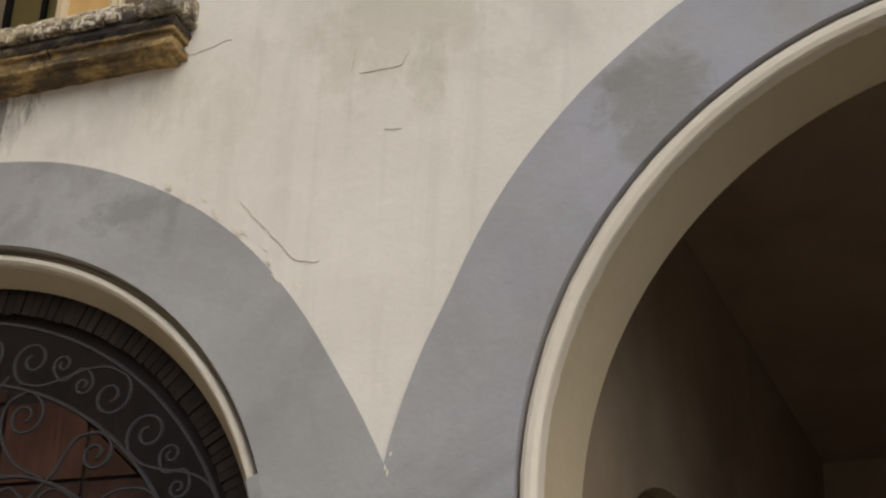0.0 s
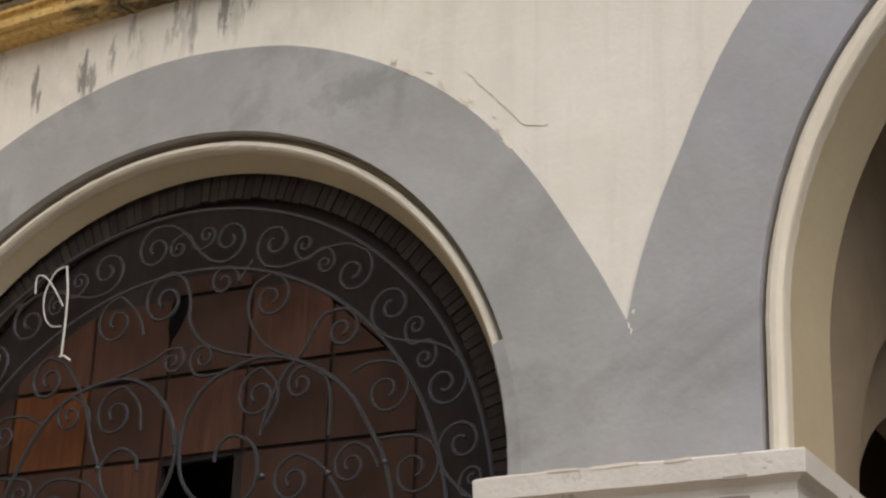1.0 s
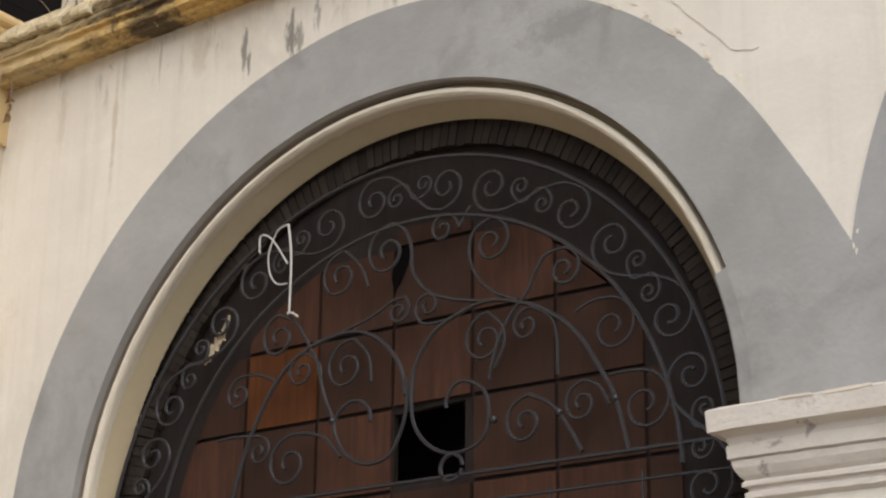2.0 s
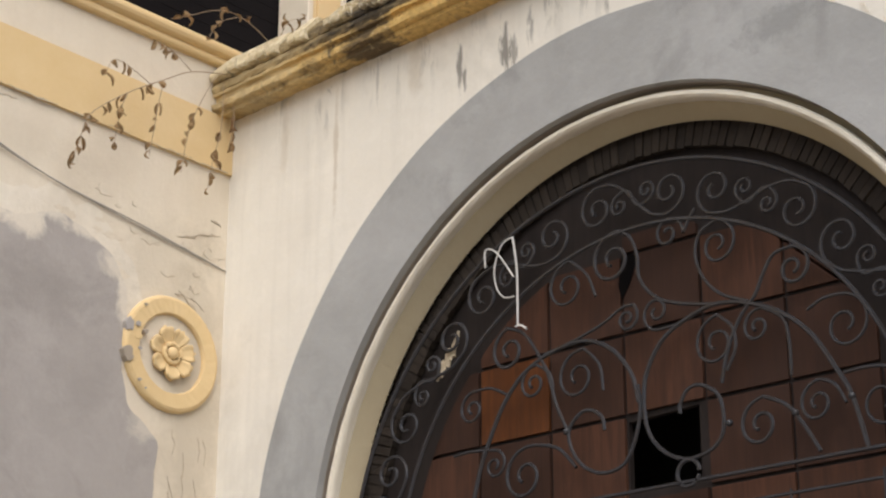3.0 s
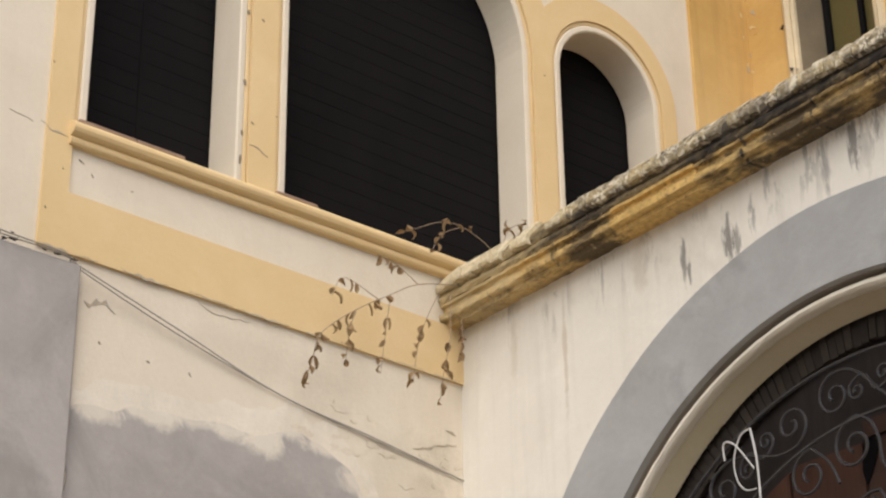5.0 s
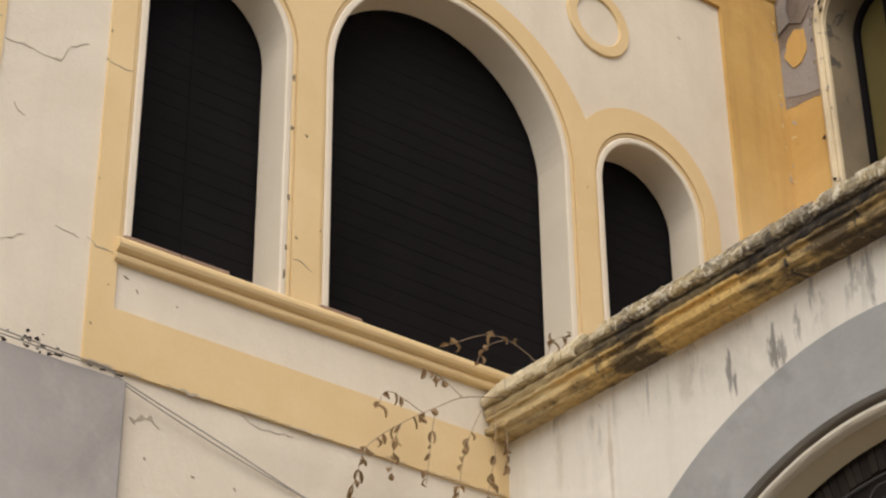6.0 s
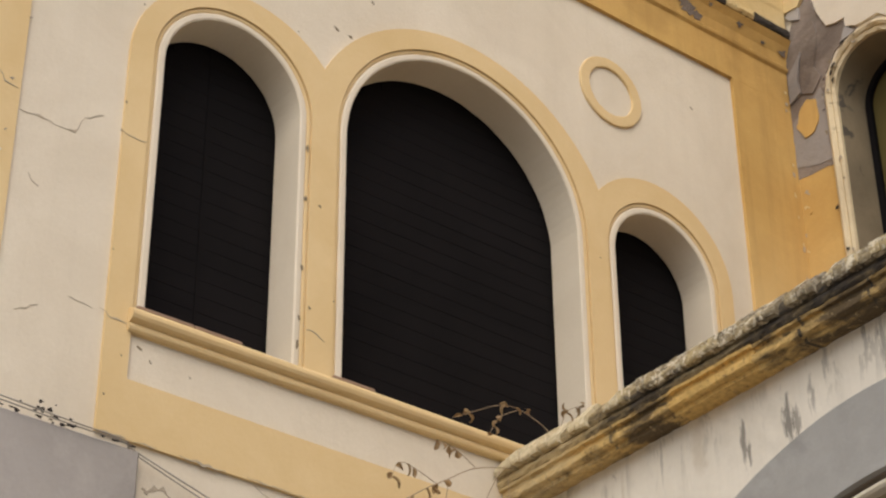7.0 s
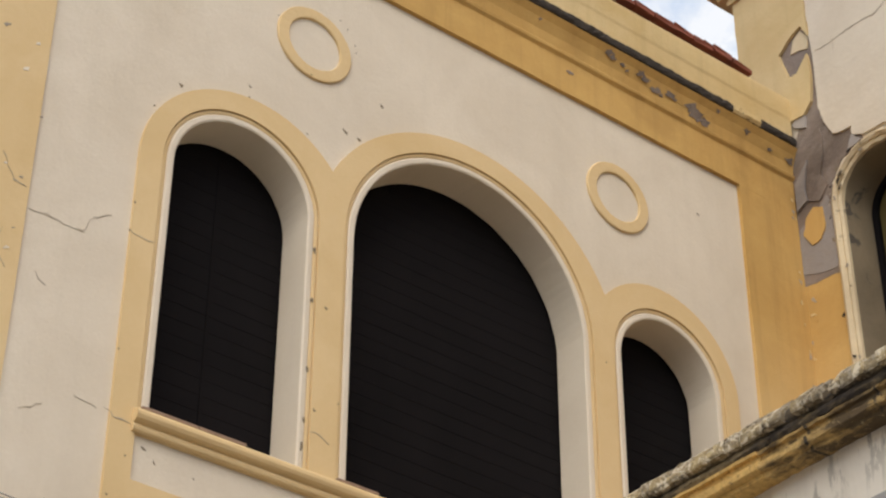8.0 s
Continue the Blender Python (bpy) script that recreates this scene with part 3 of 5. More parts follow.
outline = [(-7.0, 0.0), (5.3, 0.0), (5.3, 6.74), (YC + 0.25, 6.74), (YC + 0.25, 11.7), (-7.0, 11.7)]
transept = tagged(mesh_object("wall_transept", plate(outline, holes, wall_b, 0.0, 0.25), CREAM_B), "ivory plaster wall with a triple arched window", "wall", kind="structure")

# yellow frame round the three windows, one raised band
(c1, z1, r1, o1), (c2, z2, r2, o2), (c3, z3, r3, o3) = W


def meet(ca, za, ra, cb, zb, rb):
    d = math.hypot(cb - ca, zb - za)
    k = (ra * ra - rb * rb + d * d) / (2 * d)
    h = math.sqrt(ra * ra - k * k)
    ux, uz = (cb - ca) / d, (zb - za) / d
    p = [(ca + k * ux - s * h * uz, za + k * uz + s * h * ux) for s in (1, -1)]
    return max(p, key=lambda q: q[1])


B1, B2, B3 = (-1.99, 8.915, 0.737), (-0.335, 8.915, 1.193), (1.265, 9.05, 0.645)
n12, n23 = meet(*B1, *B2), meet(*B2, *B3)


def ang(c, z, p):
    return math.degrees(math.atan2(p[1] - z, p[0] - c))


frame_o = [(B1[0] - B1[2], 6.54)] + arc(*B1, 180, ang(*B1[:2], n12), 26) + arc(*B2, ang(*B2[:2], n12), ang(*B2[:2], n23), 40)[1:]
frame_o += arc(*B3, ang(*B3[:2], n23), 0, 24)[1:] + [(B3[0] + B3[2], 6.54)]
gaps = [arch_hole(cu, cv, r + 0.076, SILL - 0.02) for cu, cv, r, _ in W] + [[(c1 - r1 - 0.075, 6.88), (c3 + o3 - 0.2, 6.88), (c3 + o3 - 0.2, 7.2), (c1 - r1 - 0.075, 7.2)]]
part("window_surround", plate(frame_o, gaps, wall_b, -0.02, 0.004), YELLOW, transept, "raised yellow band round the windows")
for i, (cu, cv, r, _) in enumerate(W):
    win = thing(f"window_{i + 1}", "arched window opening with white reveal and dark louvres", "window", "triple window", "structure")
    part("window_frame", sweep([(cu - r, SILL)] + arc(cu, cv, r, 180, 0, 48) + [(cu + r, SILL)], [(0.0, 0.253), (0.0, -0.006), (-0.010, -0.012), (-0.036, -0.012), (-0.046, -0.004), (-0.046, 0.002), (-0.0045, 0.003), (-0.0045, 0.253)], wall_b, wobble=0.0012, seed=i), REVEAL, win, "white moulded edge")
    part("outer_edge", sweep([(cu - r, SILL)] + arc(cu, cv, r, 180, 0, 48) + [(cu + r, SILL)], [(-0.0465, 0.003), (-0.0465, -0.003), (-0.055, -0.009), (-0.068, -0.009), (-0.073, -0.003), (-0.073, 0.003)], wall_b), YELLOW, win, "narrow yellow bead")
    k = 0
    z = SILL + 0.05
    while z < cv + r - 0.03:
        half = r if z < cv else math.sqrt(max(0.0, r * r - (z - cv) ** 2))
        bm = box(bmesh.new(), wall_b, cu - half + 0.003, cu + half - 0.003, -0.0524, 0.0524, -0.003, 0.003)
        bmesh.ops.rotate(bm, cent=wall_b(0, 0, 0), matrix=Matrix.Rotation(radians(-1.0), 3, "Y"), verts=bm.verts[:])
        bmesh.ops.translate(bm, vec=Vector((-0.269, 0, z)), verts=bm.verts[:])
        part("slat", bm, LOUVRE, win)
        z += 0.105
    part("backing", plate(arch_hole(cu, cv, r + 0.05, SILL - 0.03), [], wall_b, 0.278, 0.288), LOUVRE, win)
    if i == 0:
        part("mullion", box(bmesh.new(), wall_b, cu - 0.012, cu + 0.012, SILL, cv + r - 0.004, 0.259, 0.264), LOUVRE, win)
# sill under the windows
prof = [(-0.01, 7.185), (0.028, 7.187), (0.040, 7.196), (0.044, 7.212), (0.040, 7.226), (0.034, 7.234), (0.050, 7.240), (0.068, 7.250), (0.077, 7.268), (0.076, 7.288), (0.066, 7.302), (0.052, 7.308), (0.048, 7.318), (-0.01, 7.325)]
bm = wrap_moulding(prof, [(0.0, -2.60, 1, 0), (0.0, YC - 0.02, 1, 0)], 0.2, 0.001, 2)
for v in bm.verts:  # it sags towards its free end
    v.co.z -= 0.034 * max(0.0, (0.4 - v.co.y) / 3.0)
part("window_sill", bm, YELLOW, transept, "yellow moulded sill running under the windows")
for y0, y1 in ((-2.56, -2.22), (-2.215, -1.92), (-1.33, -1.05)):
    bm = bevel(box(bmesh.new(), wall_b, y0, y1, 7.321, 7.343, -0.045, 0.20), 0.004)
    for v in bm.verts:
        v.co.z -= 0.034 * max(0.0, (0.4 - v.co.y) / 3.0)
    part("sill_tile", bm, SILL_TILE, transept, "thin brown tile left on the sill")
# strips, frame of the field
part("corner_strip", plate([(2.12, 6.4), (YC - 0.003, 6.4), (YC - 0.003, 11.0), (2.12, 11.0)], [], wall_b, -0.030, 0.004), GOLD, transept, "golden yellow corner strip")
part("corner_strip", plate([(-6.99, 6.56), (-3.34, 6.56), (-3.34, 11.0), (-6.99, 11.0)], [], wall_b, -0.014, 0.004), YELLOW, transept, "yellow painted corner strip")
prof = [(-0.01, 11.0), (0.03, 11.0), (0.03, 11.15), (0.03, 11.30), (0.05, 11.32), (0.055, 11.34), (0.04, 11.36), (0.05, 11.44), (0.08, 11.52), (0.115, 11.57), (-0.01, 11.58)]
part("eaves_cornice", wrap_moulding(prof, [(0.0, -6.99, 1, 0), (0.0, YC - 0.004, 1, 0)], 0.2, 0.002, 4), GOLD, transept, "yellow cove cornice with flaked paint")
prof = [(-0.01, 11.584), (0.12, 11.58), (0.13, 11.60), (0.13, 11.64), (0.11, 11.66), (-0.01, 11.675)]
part("drip_edge", wrap_moulding(prof, [(0.0, -6.99, 1, 0), (0.0, YC - 0.03, 1, 0)], 0.04, 0.006, 6), DRIP, transept, "black stained drip edge")
prof = [(-0.01, 11.58), (0.123, 11.576), (0.138, 11.598), (0.138, 11.644), (0.114, 11.667), (-0.01, 11.677)]
for y0, y1 in ((2.03, 2.31), (-0.35, -0.22)):
    part("painted_length", wrap_moulding(prof, [(0.0, y0, 1, 0), (0.0, y1, 1, 0)], 0.03, 0.005, 16), PALE_YELLOW, transept, "length of drip edge still yellow")
prof = [(-0.01, 11.68), (0.095, 11.68), (0.098, 11.83), (0.104, 11.86), (0.106, 12.03), (0.10, 12.05), (-0.01, 12.06)]
part("parapet_fascia", wrap_moulding(prof, [(0.0, -6.99, 1, 0), (0.0, YC - 0.03, 1, 0)], 0.15, 0.0015, 7), PALE_YELLOW, transept, "yellow fascia under the tiles")
# two plain roundels
for cu in (-1.602, 0.915):
    ring = tagged(mesh_object("roundel", sweep(arc(cu, 10.32, 0.235, 0, 360 - 7.5, 47), [(-0.042, 0.003), (-0.042, -0.013), (-0.036, -0.018), (0.036, -0.018), (0.042, -0.013), (0.042, 0.003)], wall_b, closed=True, wobble=0.0012, seed=6), YELLOW), "raised yellow plaster ring on the ivory wall", "roundel", "roundels over the windows")

# grey cement buttress strip and the rendered patch beneath the windows
tagged(mesh_object("buttress", bevel(box(bmesh.new(), wall_b, -5.5, -2.49, 0.0, 6.48, -0.06, 0.0), 0.012), CEMENT), "flat grey cement pier against the wall", "buttress", kind="structure")
pts = [(-2.485, 0.02), (-0.42, 0.02), (-0.42, 4.9), (-0.64, 5.05), (-0.665, 5.25), (-0.665, 5.48), (-0.66, 5.64), (-0.74, 5.78), (-0.85, 5.87), (-0.965, 5.93), (-1.15, 5.97), (-1.26, 5.93), (-1.36, 5.875), (-1.57, 5.88), (-2.0, 5.845), (-2.485, 5.74)]
rough_edge = wavy(pts, 0.026, 4, 0.03)
rough_edge = [tuple(sum(rough_edge[(i + k) % len(rough_edge)][c] for k in range(-1, 2)) / 3 for c in (0, 1)) for i in range(len(rough_edge))]
rough_edge = [(min(-0.3, max(-2.485, u)), max(0.01, v)) for u, v in rough_edge]
halo = wavy([(-2.485, 5.68), (-0.72, 5.2), (-0.57, 5.42), (-0.55, 5.66), (-0.62, 5.84), (-0.80, 5.99), (-1.15, 6.09), (-1.40, 6.03), (-1.62, 5.99), (-2.0, 5.96), (-2.485, 5.85)], 0.045, 14)
part("lime_wash", plate([(max(-2.485, u), v) for u, v in halo], [], wall_b, -0.003, 0.002), LIME, transept, "smeared pale lime round the cement")
part("cement_patch", plate(rough_edge, [], wall_b, -0.008, 0.004), CEMENT_SMEARED, transept, "grey cement render with a ragged rim")

# ---- nave wall above the aisle ----
CW = [(0.80, 10.84, 0.335), (2.0, 10.98, 0.35), (2.95, 10.98, 0.35)]
outline = [(-0.36, 6.96), (9.0, 6.96), (9.0, 15.0), (-0.36, 15.0)]
nave = tagged(mesh_object("wall_nave", plate(outline, [arch_hole(cu, cv, r + 0.004, 8.2) for cu, cv, r in CW], wall_c, 0.0, 0.33), CREAM_B), "ivory nave wall with yellow lower part and peeled corner", "wall", kind="structure")
bm = plate([(0.004, 6.97), (5.0, 6.97), (5.0, 10.42), (0.004, 10.42)], [arch_hole(cu, cv, r + 0.02, 8.2) for cu, cv, r in CW], wall_c, -0.005, 0.002)
part("yellow_wash", bm, GOLD, nave, "yellow painted lower wall")
# loose coats of paint at the corner, broken away from the brown render behind
lost = wavy([(0.004, 10.35), (0.42, 10.28), (0.43, 10.86), (0.40, 11.07), (0.53, 11.23), (0.74, 11.26), (0.68, 11.42), (0.48, 11.55), (0.42, 11.8), (0.40, 12.2), (0.42, 12.5), (0.32, 12.72), (0.02, 12.55),
              (0.05, 12.2), (0.20, 12.0), (0.15, 11.75), (0.06, 11.5), (0.004, 11.2)], 0.01, 17, 0.04)
part("bare_render", plate([(max(0.002, u), v) for u, v in lost], [], wall_c, -0.007, 0.002), CEMENT_DARK, nave, "bare brown-grey render where paint fell off")
coat = [(-0.36, 11.86), (0.10, 11.834), (0.212, 11.82), (0.233, 11.815), (0.318, 11.9), (0.331, 12.07), (0.345, 12.2), (0.33, 12.36), (0.213, 12.237), (0.129, 12.246), (0.084, 12.422), (0.062, 12.525), (0.15, 12.60), (0.303, 12.662), (0.366, 12.52), (0.352, 15.0), (-0.36, 15.0)]
part("corner_strip", plate(wavy(coat, 0.006, 21, 0.04), [], wall_c, -0.034, 0.002), PALE_YELLOW, nave, "pale yellow corner strip with a hole broken through")
part("paint_flake", plate(wavy([(0.20, 12.58), (0.29, 12.63), (0.35, 12.52), (0.335, 12.42), (0.25, 12.46), (0.16, 12.47)], 0.008, 24, 0.03), [], wall_c, -0.016, -0.006), WORN_TRIM, nave, "crumbling tan plaster")
ivory = [(0.368, 12.9), (0.378, 12.24), (0.375, 11.79), (0.402, 11.65), (0.471, 11.48), (0.56, 11.45), (0.652, 11.44), (0.655, 11.36), (0.74, 11.31), (0.80, 11.30), (0.95, 11.29), (1.25, 11.0), (3.6, 11.6), (3.6, 15.0), (0.368, 15.0)]
keep = sum(max(1, int(math.dist(p, q) / 0.035)) for p, q in zip(ivory[:9], ivory[1:10]))
ivory = wavy(ivory[:10], 0.010, 25, 0.035)[:keep] + ivory[9:]
part("ivory_coat", plate(ivory, [arch_hole(cu, cv, r + 0.07, 8.2, 24) for cu, cv, r in CW[1:]], wall_c, -0.024, 0.002), CREAM_B, nave, "ivory paint coat with a jagged broken edge")
part("skim_coat", plate(wavy([(0.02, 10.44), (0.20, 10.38), (0.41, 10.33), (0.40, 10.75), (0.33, 11.0), (0.20, 10.90), (0.05, 10.84)], 0.010, 71, 0.03), [], wall_c, -0.011, -0.006), SKIM, nave, "grey skim coat under the fallen paint")
isle = wavy([(0.207, 10.959), (0.284, 10.924), (0.29, 10.73), (0.233, 10.658), (0.16, 10.638), (0.085, 10.766), (0.129, 10.91)], 0.010, 18, 0.03)
part("paint_flake", plate(isle, [], wall_c, -0.020, -0.006), GOLD, nave, "island of yellow paint")
for k, flake in enumerate(([(0.10, 11.80), (0.212, 11.90), (0.239, 11.857), (0.23, 11.704), (0.131, 11.75)], [(0.375, 11.79), (0.429, 11.753), (0.428, 11.664), (0.383, 11.682)], [(0.578, 11.257), (0.641, 11.369), (0.718, 11.276), (0.67, 11.263)],
                           [(0.06, 11.25), (0.20, 11.40), (0.175, 11.316), (0.141, 11.162), (0.16, 11.042), (0.05, 11.0)])):
    part("skim_coat", plate(wavy(flake, 0.007, 60 + k, 0.03), [], wall_c, -0.022 - 0.004 * (k == 3), -0.006), (CEMENT, SKIM)[k % 2], nave, "pale grey skim coat")
lump = wavy([(0.16, 11.05), (0.175, 11.3), (0.25, 11.5), (0.34, 11.62), (0.36, 11.45), (0.32, 11.2), (0.36, 11.08), (0.26, 10.98)], 0.012, 26, 0.03)
part("render_lump", plate(lump, [], wall_c, -0.018, -0.006), CEMENT_DARK, nave, "raised lump of brown render")
bm = bmesh.new()
for u0, z0, z1, d in ((-0.40, 13.36, 13.42, -0.06), (-0.46, 13.421, 13.47, -0.10), (-0.53, 13.471, 13.56, -0.15), (-0.56, 13.561, 13.75, -0.17)):
    box(bm, wall_c, u0, 0.5, z0, z1, d, 0.3)
part("corner_cap", bm, PALE_YELLOW, nave, "stepped moulding at the top of the corner")
edge = wavy([(0.0, 10.5), (0.03, 10.7), (0.022, 11.05), (0.035, 11.3), (0.02, 11.45), (0.0, 11.4)], 0.009, 23, 0.04)
part("paint_flake", plate([(max(0.002, u), v) for u, v in edge], [], wall_c, -0.03, -0.006), GOLD, nave, "curling yellow paint edge")
for i, (cu, cv, r) in enumerate(CW):
    win = thing(f"window_{i + 4}", "small arched nave window with worn cream moulding", "window", "nave windows", "structure")
    part("window_frame", sweep([(cu - r, 8.2)] + arc(cu, cv, r, 180, 0, 32) + [(cu + r, 8.2)], [(0.0, 0.02), (0.0, -0.012), (-0.018, -0.02), (-0.034, -0.012), (-0.038, -0.03), (-0.06, -0.045), (-0.085, -0.03), (-0.096, 0.002)], wall_c, wobble=0.005, seed=i), WORN_TRIM, win, "worn cream moulding")
    path = [(cu - r, 8.2)] + arc(cu, cv, r, 180, 0, 32) + [(cu + r, 8.2)]
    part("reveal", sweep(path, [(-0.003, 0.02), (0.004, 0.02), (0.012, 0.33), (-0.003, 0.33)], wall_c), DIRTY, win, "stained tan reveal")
    part("glazing_bar", sweep(path, [(0.013, 0.29), (0.06, 0.29), (0.06, 0.325), (0.013, 0.325)], wall_c), LOUVRE, win, "dark frame")
    part("glazing_bar", box(bmesh.new(), wall_c, cu - 0.02, cu + 0.02, 8.2, cv + r - 0.03, 0.295, 0.325), LOUVRE, win, "dark frame")
    part("window_pane", plate(arch_hole(cu, cv, r - 0.012, 8.2, 24), [], wall_c, 0.331, 0.338), AMBER, win, "olive amber glass pane")

# ---- aisle roof, transept roof, room behind ----
bm = box(bmesh.new(), lambda u, v, d: Vector((u, d, v)), 0.0, 12.0, 6.75, 6.955, 0.362, 5.3)
tagged(mesh_object("roof_aisle", bm, CEMENT_DARK), "flat cement roof of the aisle", "roof", kind="structure")
# Unseen walls and ceiling, added to keep the sky out of the openings.
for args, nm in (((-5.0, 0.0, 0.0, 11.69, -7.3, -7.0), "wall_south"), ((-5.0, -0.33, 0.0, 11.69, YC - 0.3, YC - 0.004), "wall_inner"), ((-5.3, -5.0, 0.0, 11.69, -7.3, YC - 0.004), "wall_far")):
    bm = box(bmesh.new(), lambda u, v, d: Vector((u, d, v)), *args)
    tagged(mesh_object(nm, bm, DARK), "unseen dark wall added to close the transept", "wall", kind="structure")
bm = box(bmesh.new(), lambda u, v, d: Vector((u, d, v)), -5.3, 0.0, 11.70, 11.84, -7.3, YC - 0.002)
tagged(mesh_object("ceiling", bm, DARK), "unseen dark ceiling added over the transept", "ceiling", kind="structure")

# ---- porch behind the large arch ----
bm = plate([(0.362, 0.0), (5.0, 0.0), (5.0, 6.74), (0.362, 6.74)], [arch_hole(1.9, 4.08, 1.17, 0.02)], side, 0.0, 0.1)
porch_side = tagged(mesh_object("wall_porch_side", bm, PORCH_SHADE), "dull plaster side wall of the porch with an arch", "wall", kind="structure")
part("inner_arch", plate([(0.362, 0.0), (5.0, 0.0), (5.0, 6.74), (0.362, 6.74)], [arch_hole(1.95, 3.8, 1.08, 0.02)], side, 0.102, 0.3), PORCH_SHADE, porch_side, "set-back inner arch")
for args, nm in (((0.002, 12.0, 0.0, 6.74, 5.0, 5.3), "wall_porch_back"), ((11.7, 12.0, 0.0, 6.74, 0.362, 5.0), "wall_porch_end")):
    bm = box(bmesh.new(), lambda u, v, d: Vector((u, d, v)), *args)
    tagged(mesh_object(nm, bm, PORCH_SHADE), "brown plaster wall inside the porch, its shade in the colour", "wall", kind="structure")

# Added wall: its near-black colour stands for the dark behind the missing panel.
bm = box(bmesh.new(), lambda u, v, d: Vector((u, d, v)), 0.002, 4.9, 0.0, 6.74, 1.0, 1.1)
tagged(mesh_object("wall_inner_aisle", bm, DARK), "dark wall added to blacken the gap in the door", "wall", kind="structure")
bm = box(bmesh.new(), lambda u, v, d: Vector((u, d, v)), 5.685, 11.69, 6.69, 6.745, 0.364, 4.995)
tagged(mesh_object("ceiling_porch", bm, PORCH_TOP), "dark brown porch ceiling, its shade in the colour", "ceiling", kind="structure")

# ---- boarded fanlight and iron grille in the smaller arch ----
GY = 0.135
SAG = 0.046  # the door and its grille have sunk to one side
bm = plate(arch_hole(A1[0], A1[1], 1.75, 0.02), [[(2.58, 4.24), (2.98, 4.24), (2.98, 4.58), (2.58, 4.58)]], wall_a, 0.25, 0.28)
door = thing("boarded_door", "red-brown boarded door and fanlight, one panel missing", "door")
part("backing", bm, BOARD_DARK, door)
for i in range(-3, 5):
    for j in range(-9, 4):
        u0, u1 = 2.58 + 0.45 * i, 2.58 + 0.45 * (i + 1)
        z0, z1 = 4.21 + 0.395 * j, 4.21 + 0.395 * (j + 1)
        if (i, j) == (0, 0):
            continue
        poly = [(u0 + 0.010, z0 + 0.010), (u1 - 0.010, z0 + 0.010), (u1 - 0.010, z1 - 0.010), (u0 + 0.010, z1 - 0.010)]
        poly = [(u, v - SAG * (u - 2.66)) for u, v in poly]
        cut = []
        for k in range(4):
            p, q = poly[k], poly[(k + 1) % 4]
            for s in range(8):
                t = s / 8
                pu, pv = p[0] + (q[0] - p[0]) * t, p[1] + (q[1] - p[1]) * t
                du, dv = pu - 2.66, pv - 4.06
                rr = math.hypot(du, dv) if dv > 0 else abs(du)
                if rr > 1.43:
                    if dv > 0:
                        pu, pv = 2.66 + du * 1.43 / rr, 4.06 + dv * 1.43 / rr
                    else:
                        pu = 2.66 + math.copysign(1.43, du)
                cut.append((pu, pv))
        area = abs(sum(cut[k][0] * cut[(k + 1) % len(cut)][1] - cut[(k + 1) % len(cut)][0] * cut[k][1] for k in range(len(cut)))) / 2
        if area > 0.015:
            clean = [cut[0]]
            for c in cut[1:]:
                if math.hypot(c[0] - clean[-1][0], c[1] - clean[-1][1]) > 0.004:
                    clean.append(c)
            if area > 0.02 and len(clean) > 3:
                bm = bmesh.new()
                f = bm.faces.new([bm.verts.new(wall_a(u, v, 0.232)) for u, v in clean])
                res = bmesh.ops.extrude_face_region(bm, geom=[f])
                bmesh.ops.translate(bm, vec=(0, 0.017, 0), verts=[g for g in res["geom"] if isinstance(g, bmesh.types.BMVert)])
                part("panel", bm, PANEL_ORANGE if (i, j) == (-2, 1) else PANEL_WOOD, door)

grille = thing("iron_grille", "dark wrought iron scroll grille over the boarded arch", "grille")


def bar(pts, r, name="scroll", d=GY):
    return part(name, tube(bmesh.new(), [wall_a(u, v, d) for u, v in pts], r * 0.78, 6), IRON, grille)


bar(arc(2.63, 4.038, 1.737, 2, 178, 64), 0.014, "outer_hoop")
bar(arc(2.69, 4.006, 1.461, 2, 178, 64), 0.014, "inner_hoop")
for z, r in ((4.21, 0.013), (4.08, 0.010)):
    bar([(0.98, z + 0.08), (4.40, z - SAG * 1.74)], r, "rail")


def spline(pts, n=8):
    """A smooth curve through a few points."""
    out = []
    p = [pts[0]] + list(pts) + [pts[-1]]
    for i in range(1, len(p) - 2):
        for j in range(n):
            t = j / n
            out.append(tuple(0.5 * (2 * p[i][k] + (p[i + 1][k] - p[i - 1][k]) * t + (2 * p[i - 1][k] - 5 * p[i][k] + 4 * p[i + 1][k] - p[i + 2][k]) * t * t
                                    + (3 * p[i][k] - p[i - 1][k] - 3 * p[i + 1][k] + p[i + 2][k]) * t ** 3) for k in range(len(pts[0]))))
    return out + [tuple(pts[-1])]


def scroll(eye, turn, stem, r=0.0105, turns=1.45, name="scroll"):
    """A bar that follows its stem and then winds inwards round its eye."""
    u, v = stem[-1]
    far, a0 = math.hypot(u - eye[0], v - eye[1]), math.atan2(v - eye[1], u - eye[0])
    pts = spline(stem, 7)[:-1]
    for i in range(31):
        t = i / 30
        a, q = a0 + turn * 2 * math.pi * turns * t, far * (1 - 0.80 * t ** 0.75)
        pts.append((eye[0] + q * math.cos(a), eye[1] + q * math.sin(a)))
    return bar(pts, r, name)


# the two large hoops and the loops that hang from them
bar(spline([(2.76, 4.61), (2.78, 4.74), (2.88, 4.88), (3.04, 4.95), (3.19, 4.97), (3.35, 4.93), (3.52, 4.84), (3.66, 4.71), (3.77, 4.53), (3.84, 4.39), (3.90, 4.15)]), 0.0145, "hoop")
